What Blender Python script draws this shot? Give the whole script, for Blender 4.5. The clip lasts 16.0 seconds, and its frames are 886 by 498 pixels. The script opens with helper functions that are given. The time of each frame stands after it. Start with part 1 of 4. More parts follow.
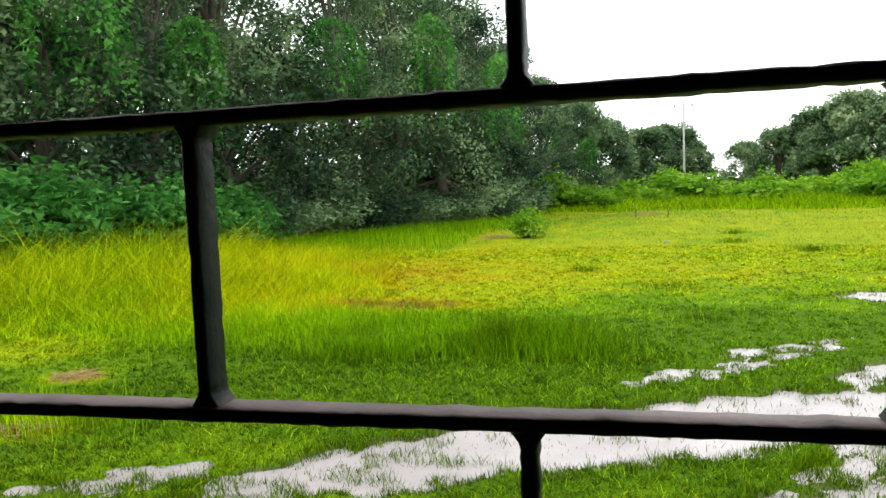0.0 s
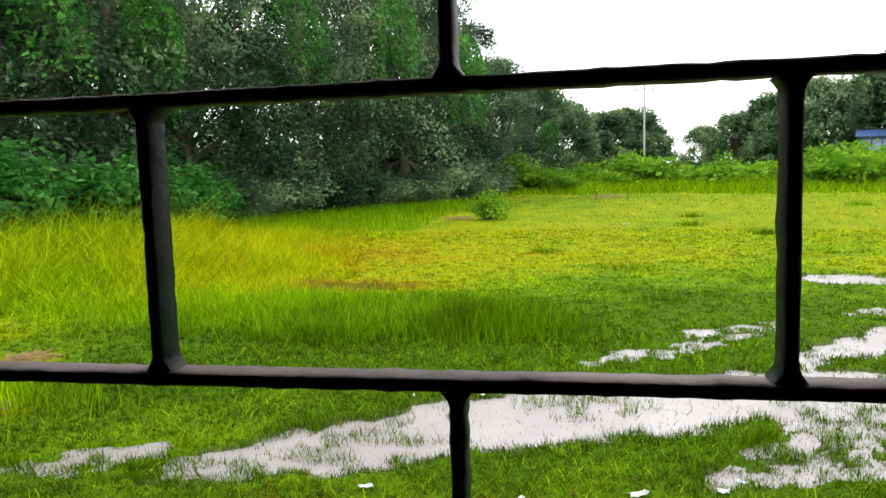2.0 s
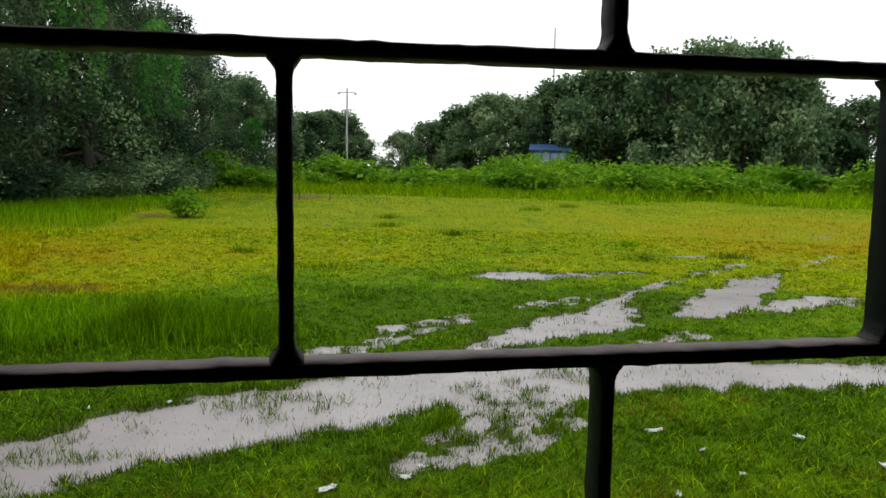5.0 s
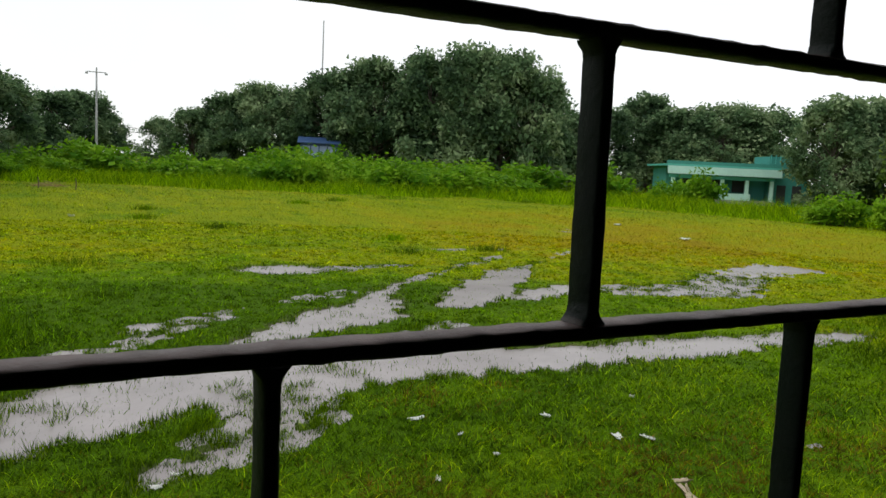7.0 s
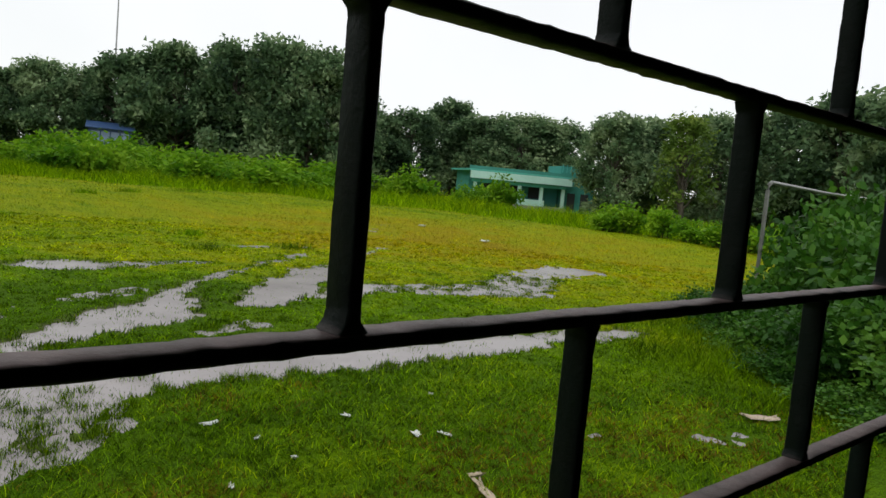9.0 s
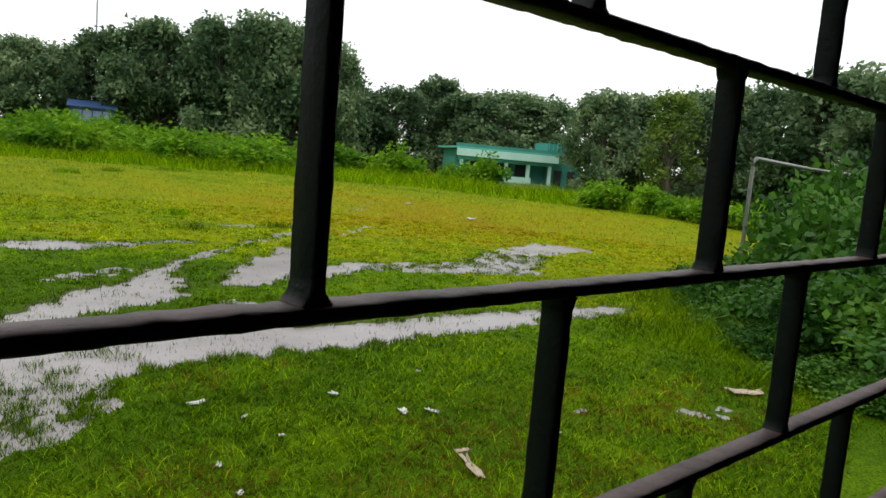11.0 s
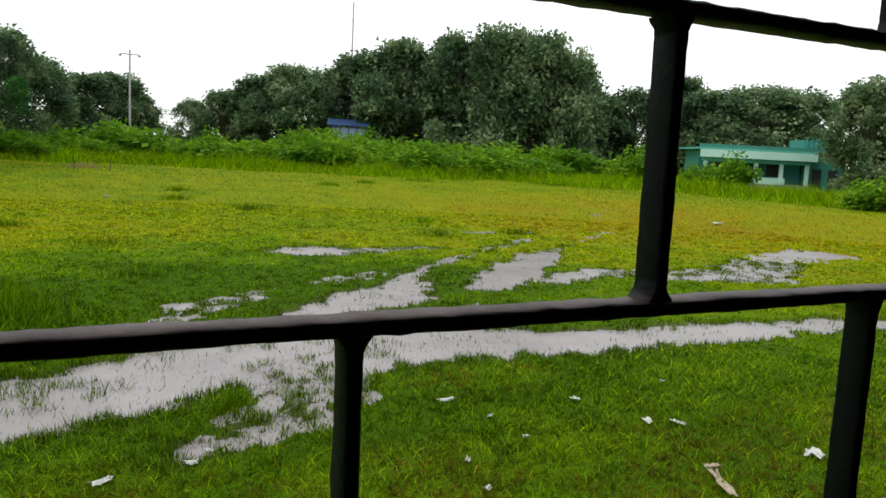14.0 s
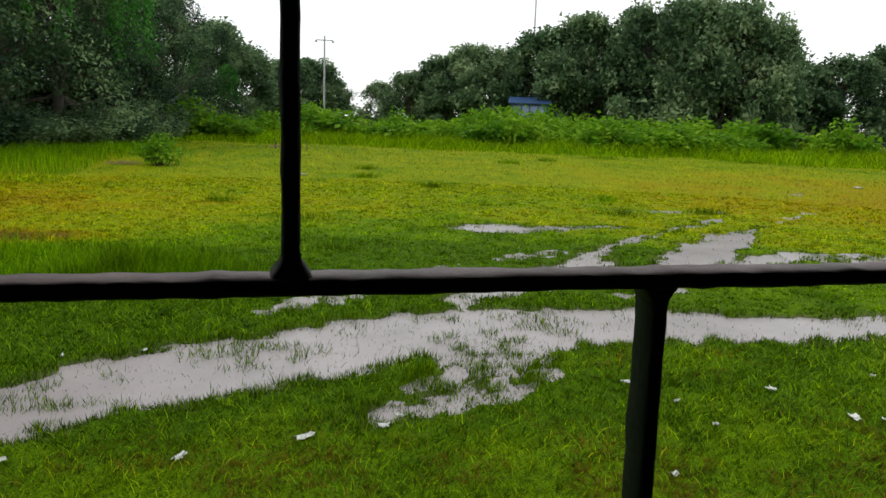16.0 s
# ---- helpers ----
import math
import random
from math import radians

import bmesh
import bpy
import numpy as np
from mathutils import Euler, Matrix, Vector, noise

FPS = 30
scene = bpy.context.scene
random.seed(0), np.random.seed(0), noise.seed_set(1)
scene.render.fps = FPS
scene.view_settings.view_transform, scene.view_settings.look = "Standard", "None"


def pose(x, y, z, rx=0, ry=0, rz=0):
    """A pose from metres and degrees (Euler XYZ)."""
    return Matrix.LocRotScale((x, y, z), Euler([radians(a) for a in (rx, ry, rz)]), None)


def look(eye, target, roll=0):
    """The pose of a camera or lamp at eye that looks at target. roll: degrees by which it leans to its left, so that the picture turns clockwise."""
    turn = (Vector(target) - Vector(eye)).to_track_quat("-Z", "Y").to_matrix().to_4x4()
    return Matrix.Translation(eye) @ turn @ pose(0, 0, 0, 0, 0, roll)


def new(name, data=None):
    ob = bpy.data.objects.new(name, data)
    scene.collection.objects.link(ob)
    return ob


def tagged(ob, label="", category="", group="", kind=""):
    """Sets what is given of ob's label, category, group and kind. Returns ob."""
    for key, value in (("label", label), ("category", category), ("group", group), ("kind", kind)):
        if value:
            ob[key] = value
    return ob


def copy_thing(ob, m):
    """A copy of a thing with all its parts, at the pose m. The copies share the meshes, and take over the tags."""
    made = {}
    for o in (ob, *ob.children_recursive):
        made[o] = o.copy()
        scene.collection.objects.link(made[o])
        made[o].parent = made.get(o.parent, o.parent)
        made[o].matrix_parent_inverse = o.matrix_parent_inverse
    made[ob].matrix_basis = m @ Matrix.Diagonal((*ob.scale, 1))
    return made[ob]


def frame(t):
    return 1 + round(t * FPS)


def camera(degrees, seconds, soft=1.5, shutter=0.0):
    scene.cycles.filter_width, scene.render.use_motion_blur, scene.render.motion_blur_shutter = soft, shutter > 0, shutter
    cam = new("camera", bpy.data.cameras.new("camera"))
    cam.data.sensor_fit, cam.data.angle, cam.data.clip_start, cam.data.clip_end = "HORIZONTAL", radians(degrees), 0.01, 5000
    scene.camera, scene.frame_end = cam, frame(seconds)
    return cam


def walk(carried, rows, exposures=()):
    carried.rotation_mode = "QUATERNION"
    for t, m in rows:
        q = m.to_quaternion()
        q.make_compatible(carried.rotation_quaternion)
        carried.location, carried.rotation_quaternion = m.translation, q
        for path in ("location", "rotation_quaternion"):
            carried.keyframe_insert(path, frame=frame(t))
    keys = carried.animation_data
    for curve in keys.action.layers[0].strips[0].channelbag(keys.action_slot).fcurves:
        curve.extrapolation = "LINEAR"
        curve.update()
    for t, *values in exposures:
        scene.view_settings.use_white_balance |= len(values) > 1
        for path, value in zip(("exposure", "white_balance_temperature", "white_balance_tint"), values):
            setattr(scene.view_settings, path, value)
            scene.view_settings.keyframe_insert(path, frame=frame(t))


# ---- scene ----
cam = camera(60.0, 16.0)
PATH = [
    (0, (0.116, -0.352, 2.2145), (-0.361, 1.587, 2.055), -2.07),
    (0.5, (0.122, -0.35, 2.214), (-0.344, 1.589, 2.058), -2.2),
    (1, (0.134, -0.394, 2.22), (-0.331, 1.542, 2.032), -2.3),
    (1.5, (0.135, -0.39, 2.219), (-0.323, 1.547, 2.025), -1.9),
    (2, (0.137, -0.382, 2.214), (-0.244, 1.57, 2.004), -1.5),
    (2.5, (0.14, -0.377, 2.208), (-0.131, 1.594, 2.0), -0.8),
    (3, (0.152, -0.377, 2.207), (0.026, 1.609, 2.01), 0.3),
    (3.5, (0.169, -0.379, 2.204), (0.177, 1.61, 2.0), 0.2),
    (4, (0.184, -0.374, 2.203), (0.298, 1.612, 1.997), 0.4),
    (4.2, (0.192, -0.372, 2.203), (0.356, 1.611, 1.999), 0.4),
    (6.3, (0.298, -0.351, 2.191), (1.02, 1.499, 1.957), 2.1),
    (6.5, (0.302, -0.338, 2.188), (1.078, 1.491, 1.962), 2.0),
    (7, (0.309, -0.308, 2.186), (1.245, 1.447, 1.975), 2.7),
    (7.5, (0.326, -0.287, 2.186), (1.407, 1.385, 2.003), 3.2),
    (8, (0.341, -0.283, 2.186), (1.531, 1.315, 2.009), 3.9),
    (8.5, (0.353, -0.277, 2.182), (1.622, 1.258, 2.005), 5.0),
    (9, (0.367, -0.267, 2.179), (1.713, 1.202, 2.0), 5.3),
    (9.2, (0.374, -0.266, 2.18), (1.747, 1.177, 2.001), 5.7),
    (10.25, (0.384, -0.258, 2.177), (1.798, 1.140, 1.972), 5.5),
    (11.3, (0.377, -0.27, 2.174), (1.712, 1.2, 1.934), 4.9),
    (11.5, (0.37, -0.275, 2.176), (1.677, 1.221, 1.942), 4.8),
    (12, (0.35, -0.284, 2.182), (1.577, 1.279, 1.951), 4.1),
    (12.5, (0.34, -0.291, 2.182), (1.513, 1.313, 1.951), 4.3),
    (13, (0.321, -0.296, 2.182), (1.386, 1.38, 1.943), 3.9),
    (13.5, (0.3, -0.302, 2.182), (1.257, 1.436, 1.935), 3.5),
    (14, (0.286, -0.305, 2.182), (1.156, 1.477, 1.923), 2.9),
    (14.5, (0.274, -0.306, 2.182), (1.068, 1.509, 1.911), 2.5),
    (15, (0.258, -0.306, 2.182), (0.949, 1.551, 1.911), 2.2),
    (15.5, (0.242, -0.307, 2.18), (0.837, 1.583, 1.905), 2.2),
    (16, (0.223, -0.31, 2.172), (0.657, 1.614, 1.838), 2.0),
]
EXPOSURE = [(0.0, 1.12), (2.3, 1.0), (3.5, 0.22), (6.5, -0.02), (7.5, -0.18), (9.0, -0.20), (11.5, 0.12), (14.0, 0.06), (16.0, 0.0)]
walk(cam, [(t, look(eye, target, roll)) for t, eye, target, roll in PATH], EXPOSURE)

# ---- world and sun: a bright overcast sky ----
SUN_AZ, SUN_EL = -105.0, 52.0
world = bpy.data.worlds.new("overcast_sky")
scene.world = world
world.use_nodes = True
wn, wl = world.node_tree.nodes, world.node_tree.links
wn.clear()
w_out = wn.new("ShaderNodeOutputWorld")
w_sky = wn.new("ShaderNodeTexSky")
w_sky.sky_type, w_sky.sun_disc = "NISHITA", False
w_sky.sun_elevation, w_sky.sun_rotation = radians(SUN_EL), radians(SUN_AZ)
w_b1 = wn.new("ShaderNodeBackground")
w_b1.inputs["Strength"].default_value = 0.1
wl.new(w_sky.outputs[0], w_b1.inputs["Color"])
w_co = wn.new("ShaderNodeTexCoord")
w_no = wn.new("ShaderNodeTexNoise")
w_no.inputs["Scale"].default_value, w_no.inputs["Detail"].default_value = 2.2, 5.0
wl.new(w_co.outputs["Generated"], w_no.inputs["Vector"])
w_rp = wn.new("ShaderNodeValToRGB")
w_rp.color_ramp.elements[0].position, w_rp.color_ramp.elements[0].color = 0.25, (0.86, 0.88, 0.88, 1)
w_rp.color_ramp.elements[1].position, w_rp.color_ramp.elements[1].color = 0.75, (1.0, 1.0, 1.0, 1)
wl.new(w_no.outputs[0], w_rp.inputs[0])
w_b2 = wn.new("ShaderNodeBackground")
w_b2.inputs["Strength"].default_value = 1.35
wl.new(w_rp.outputs[0], w_b2.inputs["Color"])
w_mx = wn.new("ShaderNodeMixShader")
w_mx.inputs[0].default_value = 0.85
wl.new(w_b1.outputs[0], w_mx.inputs[1])
wl.new(w_b2.outputs[0], w_mx.inputs[2])
wl.new(w_mx.outputs[0], w_out.inputs[0])
sun = new("sun", bpy.data.lights.new("sun", "SUN"))
sun.data.energy, sun.data.angle, sun.data.color = 1.0, radians(25), (1.0, 0.96, 0.88)
_sd = Vector((math.sin(radians(SUN_AZ)) * math.cos(radians(SUN_EL)), math.cos(radians(SUN_AZ)) * math.cos(radians(SUN_EL)), math.sin(radians(SUN_EL))))
sun.matrix_basis = look(_sd * 60, (0, 0, 0))


# ---- materials ----
def mat(name, build):
    m = bpy.data.materials.new(name)
    m.use_nodes = True
    n, l = m.node_tree.nodes, m.node_tree.links
    n.clear()
    out = n.new("ShaderNodeOutputMaterial")
    build(n, l, out)
    return m


def node(n, kind, **ins):
    b = n.new(kind)
    for k, v in ins.items():
        b.inputs[k.replace("_", " ")].default_value = v
    return b


def ramp(n, *stops):
    r = n.new("ShaderNodeValToRGB")
    e = r.color_ramp.elements
    while len(e) < len(stops):
        e.new(0.5)
    for k, (p, c) in enumerate(stops):
        e[k].position, e[k].color = p, (*c, 1)
    return r


def mixcol(n, l, fac, a, b, mode="MIX"):
    m = n.new("ShaderNodeMix")
    m.data_type, m.blend_type = "RGBA", mode
    for sock, v in ((m.inputs[0], fac), (m.inputs[6], a), (m.inputs[7], b)):
        if isinstance(v, (int, float)):
            sock.default_value = v
        elif isinstance(v, tuple):
            sock.default_value = (*v, 1)
        else:
            l.new(v, sock)
    return m.outputs[2]


def noise_tex(n, l, scale, detail=4.0, coord="Object", rough=0.6):
    c = n.new("ShaderNodeTexCoord")
    t = node(n, "ShaderNodeTexNoise", Scale=scale, Detail=detail, Roughness=rough)
    l.new(c.outputs[coord], t.inputs["Vector"])
    return t.outputs["Fac"]


def surface(name, c1, c2, scale, rough=0.7, bump=0.3, metal=0.0, fine=None, spec=0.5):
    """Two-scale mottled paint, plaster, wood or metal."""
    def build(n, l, out):
        a = noise_tex(n, l, scale)
        b = noise_tex(n, l, fine or scale * 9, 6.0)
        r = ramp(n, (0.3, c1), (0.7, c2))
        l.new(a, r.inputs[0])
        col = mixcol(n, l, 0.35, r.outputs[0], mixcol(n, l, b, tuple(v * 0.6 for v in c1), tuple(min(1, v * 1.3) for v in c2)))
        p = node(n, "ShaderNodeBsdfPrincipled", Roughness=rough, Metallic=metal)
        p.inputs["Specular IOR Level"].default_value = spec
        l.new(col, p.inputs["Base Color"])
        bp = node(n, "ShaderNodeBump", Strength=bump, Distance=0.01)
        l.new(b, bp.inputs["Height"])
        l.new(bp.outputs[0], p.inputs["Normal"])
        l.new(p.outputs[0], out.inputs[0])
    return mat(name, build)


def leafy(name, dark, mid, light, patch=0.6, trans=0.35, rough=0.6, spec=0.12):
    """Foliage: each leaf has its own tone, whole boughs drift from dark to light."""
    def build(n, l, out):
        g = n.new("ShaderNodeNewGeometry")
        big = noise_tex(n, l, patch, 2.0)
        o = n.new("ShaderNodeObjectInfo")
        s = n.new("ShaderNodeMath")
        s.operation = "MULTIPLY_ADD"
        l.new(g.outputs["Random Per Island"], s.inputs[0])
        s.inputs[1].default_value = 0.26
        s2 = n.new("ShaderNodeMath")
        s2.operation = "MULTIPLY"
        s2.inputs[1].default_value = 0.62
        # stretched noise paints lit and shaded boughs into the leaf colour
        wide = n.new("ShaderNodeMapRange")
        wide.inputs[1].default_value, wide.inputs[2].default_value = 0.34, 0.66
        l.new(big, wide.inputs[0])
        l.new(wide.outputs[0], s2.inputs[0])
        l.new(s2.outputs[0], s.inputs[2])
        s3 = n.new("ShaderNodeMath")
        s3.operation = "MULTIPLY_ADD"
        l.new(o.outputs["Random"], s3.inputs[0])
        s3.inputs[1].default_value = 0.26
        l.new(s.outputs[0], s3.inputs[2])
        r = ramp(n, (0.2, dark), (0.58, mid), (0.95, light))
        l.new(s3.outputs[0], r.inputs[0])
        p = node(n, "ShaderNodeBsdfPrincipled", Roughness=rough)
        p.inputs["Specular IOR Level"].default_value = spec
        l.new(r.outputs[0], p.inputs["Base Color"])
        t = n.new("ShaderNodeBsdfTranslucent")
        l.new(r.outputs[0], t.inputs["Color"])
        m = n.new("ShaderNodeMixShader")
        m.inputs[0].default_value = trans
        l.new(p.outputs[0], m.inputs[1])
        l.new(t.outputs[0], m.inputs[2])
        l.new(m.outputs[0], out.inputs[0])
    return mat(name, build)


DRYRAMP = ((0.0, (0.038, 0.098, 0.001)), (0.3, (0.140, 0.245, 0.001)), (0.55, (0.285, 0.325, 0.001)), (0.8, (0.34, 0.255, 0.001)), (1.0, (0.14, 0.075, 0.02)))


def grass_build(blade):
    def build(n, l, out):
        at = n.new("ShaderNodeAttribute")
        at.attribute_name = "dry"
        r = ramp(n, *DRYRAMP)
        if blade:
            g = n.new("ShaderNodeNewGeometry")
            s = n.new("ShaderNodeMath")
            s.operation = "MULTIPLY_ADD"
            l.new(g.outputs["Random Per Island"], s.inputs[0])
            s.inputs[1].default_value = 0.22
            l.new(at.outputs["Fac"], s.inputs[2])
            l.new(s.outputs[0], r.inputs[0])
            hv = ramp(n, (0.0, (0.42, 0.45, 0.4)), (0.8, (1.15, 1.12, 1.0)), (1.0, (1.6, 1.55, 1.5)))
            l.new(g.outputs["Random Per Island"], hv.inputs[0])
            col = mixcol(n, l, 1.0, r.outputs[0], hv.outputs[0], "MULTIPLY")
            tn = n.new("ShaderNodeAttribute")
            tn.attribute_name = "tone"
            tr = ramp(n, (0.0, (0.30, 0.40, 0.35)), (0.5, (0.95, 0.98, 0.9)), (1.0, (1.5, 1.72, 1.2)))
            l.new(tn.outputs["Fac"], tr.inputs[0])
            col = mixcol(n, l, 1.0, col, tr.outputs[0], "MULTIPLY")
            p = node(n, "ShaderNodeBsdfPrincipled", Roughness=0.5)
            p.inputs["Specular IOR Level"].default_value = 0.05
            l.new(col, p.inputs["Base Color"])
            t = n.new("ShaderNodeBsdfTranslucent")
            l.new(col, t.inputs["Color"])
            m = n.new("ShaderNodeMixShader")
            m.inputs[0].default_value = 0.4
            l.new(p.outputs[0], m.inputs[1])
            l.new(t.outputs[0], m.inputs[2])
            l.new(m.outputs[0], out.inputs[0])
        else:
            f1 = noise_tex(n, l, 9.0, 8.0, rough=0.75)
            f2 = noise_tex(n, l, 55.0, 5.0, rough=0.8)
            s = n.new("ShaderNodeMath")
            s.operation = "MULTIPLY_ADD"
            l.new(f1, s.inputs[0])
            s.inputs[1].default_value = 0.3
            s0 = n.new("ShaderNodeMath")
            s0.operation = "SUBTRACT"
            l.new(at.outputs["Fac"], s0.inputs[0])
            s0.inputs[1].default_value = 0.05
            l.new(s0.outputs[0], s.inputs[2])
            l.new(s.outputs[0], r.inputs[0])
            hv = ramp(n, (0.38, (0.20, 0.24, 0.20)), (0.62, (1.15, 1.18, 1.0)))
            l.new(f2, hv.inputs[0])
            col = mixcol(n, l, 1.0, r.outputs[0], hv.outputs[0], "MULTIPLY")
            wet = n.new("ShaderNodeAttribute")
            wet.attribute_name = "wet"
            col = mixcol(n, l, wet.outputs["Fac"], col, (0.10, 0.085, 0.06))
            p = node(n, "ShaderNodeBsdfPrincipled", Roughness=0.9)
            p.inputs["Specular IOR Level"].default_value = 0.05
            l.new(col, p.inputs["Base Color"])
            bp = node(n, "ShaderNodeBump", Strength=0.6, Distance=0.03)
            l.new(f2, bp.inputs["Height"])
            l.new(bp.outputs[0], p.inputs["Normal"])
            l.new(p.outputs[0], out.inputs[0])
    return build


def water_build(n, l, out):
    a = noise_tex(n, l, 0.9, 3.0)
    r = ramp(n, (0.3, (0.225, 0.203, 0.200)), (0.7, (0.305, 0.277, 0.274)))
    l.new(a, r.inputs[0])
    p = node(n, "ShaderNodeBsdfPrincipled", Roughness=0.24, IOR=1.33)
    l.new(r.outputs[0], p.inputs["Base Color"])
    b = noise_tex(n, l, 14.0, 3.0)
    bp = node(n, "ShaderNodeBump", Strength=0.25, Distance=0.02)
    l.new(b, bp.inputs["Height"])
    l.new(bp.outputs[0], p.inputs["Normal"])
    l.new(p.outputs[0], out.inputs[0])


def iron_build(n, l, out):
    a = noise_tex(n, l, 14.0, 5.0)
    b = noise_tex(n, l, 160.0, 6.0, rough=0.7)
    r = ramp(n, (0.42, (0.006, 0.014, 0.010)), (0.58, (0.009, 0.013, 0.011)), (0.72, (0.040, 0.018, 0.012)))
    l.new(a, r.inputs[0])
    col = mixcol(n, l, b, mixcol(n, l, 0.6, r.outputs[0], (0.008, 0.008, 0.008)), r.outputs[0])
    # upward faces turn pale brown: dust, with the sky's sheen painted in
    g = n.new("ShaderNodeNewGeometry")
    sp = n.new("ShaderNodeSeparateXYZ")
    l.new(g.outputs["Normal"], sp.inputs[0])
    skylit_dust = n.new("ShaderNodeMapRange")
    skylit_dust.inputs[1].default_value, skylit_dust.inputs[2].default_value = 0.5, 0.95
    l.new(sp.outputs[2], skylit_dust.inputs[0])
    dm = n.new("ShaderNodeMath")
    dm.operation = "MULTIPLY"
    l.new(skylit_dust.outputs[0], dm.inputs[0])
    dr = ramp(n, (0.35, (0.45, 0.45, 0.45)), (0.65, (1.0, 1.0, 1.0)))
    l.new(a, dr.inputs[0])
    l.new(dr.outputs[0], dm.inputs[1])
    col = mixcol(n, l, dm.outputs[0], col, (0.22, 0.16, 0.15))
    p = node(n, "ShaderNodeBsdfPrincipled", Roughness=0.42)
    p.inputs["Specular IOR Level"].default_value = 0.12
    l.new(col, p.inputs["Base Color"])
    rr = n.new("ShaderNodeMapRange")
    rr.inputs[3].default_value, rr.inputs[4].default_value = 0.3, 0.65
    l.new(b, rr.inputs[0])
    l.new(rr.outputs[0], p.inputs["Roughness"])
    bp = node(n, "ShaderNodeBump", Strength=0.5, Distance=0.002)
    l.new(b, bp.inputs["Height"])
    l.new(bp.outputs[0], p.inputs["Normal"])
    l.new(p.outputs[0], out.inputs[0])


M_GROUND = mat("wet_turf", grass_build(False))
M_BLADE = mat("grass_blade", grass_build(True))
M_WATER = mat("muddy_water", water_build)
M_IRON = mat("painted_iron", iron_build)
# dark plaster for the unseen room, so little light bounces onto the bars
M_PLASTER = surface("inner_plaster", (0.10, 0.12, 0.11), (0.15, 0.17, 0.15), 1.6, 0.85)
M_CONC = surface("cement_floor", (0.16, 0.16, 0.15), (0.24, 0.23, 0.22), 1.5, 0.7)
M_BARK = surface("bark", (0.045, 0.035, 0.026), (0.11, 0.095, 0.075), 3.0, 0.9, 0.8)
M_LEAF_L = leafy("dark_lush_leaves", (0.008, 0.027, 0.016), (0.076, 0.146, 0.066), (0.29, 0.41, 0.20), 0.35, 0.35)
# distance haze is put into these leaves as a paler, greyer green
M_LEAF_F = leafy("hazed_grey_green_leaves", (0.018, 0.044, 0.020), (0.098, 0.175, 0.076), (0.28, 0.37, 0.19), 0.3, 0.35)
M_LEAF_Y = leafy("young_leaves", (0.05, 0.10, 0.012), (0.12, 0.20, 0.03), (0.26, 0.34, 0.07), 0.4)
M_VINE = leafy("creeper_leaves", (0.012, 0.070, 0.012), (0.050, 0.190, 0.030), (0.13, 0.34, 0.07), 0.8, spec=0.04)
M_SHRUB = leafy("weed_leaves", (0.055, 0.17, 0.006), (0.15, 0.32, 0.010), (0.30, 0.48, 0.03), 0.5, 0.45)
M_CREEP = leafy("broad_wet_leaves", (0.012, 0.055, 0.004), (0.04, 0.13, 0.010), (0.11, 0.24, 0.025), 0.6, rough=0.5, spec=0.2)
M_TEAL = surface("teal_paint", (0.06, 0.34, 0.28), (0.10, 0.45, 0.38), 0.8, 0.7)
M_TEALD = surface("dark_and_shaded_teal_paint", (0.03, 0.20, 0.17), (0.05, 0.28, 0.24), 0.8, 0.7)
M_PALE = surface("pale_teal_paint", (0.36, 0.62, 0.56), (0.48, 0.72, 0.66), 0.9, 0.7)
# near-black colour that stands for the shade inside openings
M_DARKIN = surface("indoor_shade", (0.02, 0.025, 0.025), (0.035, 0.04, 0.04), 1.0, 0.8)
M_BLUE = surface("blue_sheet", (0.02, 0.05, 0.14), (0.03, 0.08, 0.20), 1.0, 0.5)
M_BLUEP = surface("faded_blue_panel", (0.16, 0.22, 0.38), (0.25, 0.32, 0.48), 0.8, 0.6)
M_STEEL = surface("galvanised_steel", (0.30, 0.31, 0.32), (0.45, 0.46, 0.47), 4.0, 0.45, 0.1, 0.3)
M_PIPE = surface("weathered_pipe", (0.07, 0.075, 0.065), (0.15, 0.16, 0.14), 6.0, 0.28, 0.2)
M_PAPER = surface("wet_paper", (0.50, 0.51, 0.49), (0.70, 0.71, 0.68), 20.0, 0.7, 0.2)
M_CARD = surface("wet_cardboard", (0.36, 0.28, 0.20), (0.52, 0.42, 0.32), 14.0, 0.8, 0.3)
M_RED = surface("rust_red_debris", (0.28, 0.08, 0.04), (0.42, 0.16, 0.08), 12.0, 0.8, 0.4)
M_STRAW = surface("dead_straw", (0.22, 0.13, 0.07), (0.34, 0.22, 0.12), 18.0, 0.9, 0.4)
M_TWIG = surface("wet_twig", (0.05, 0.04, 0.03), (0.12, 0.09, 0.06), 20.0, 0.8, 0.4)
M_FARW = surface("far_wall", (0.45, 0.46, 0.46), (0.6, 0.6, 0.6), 0.6, 0.8)


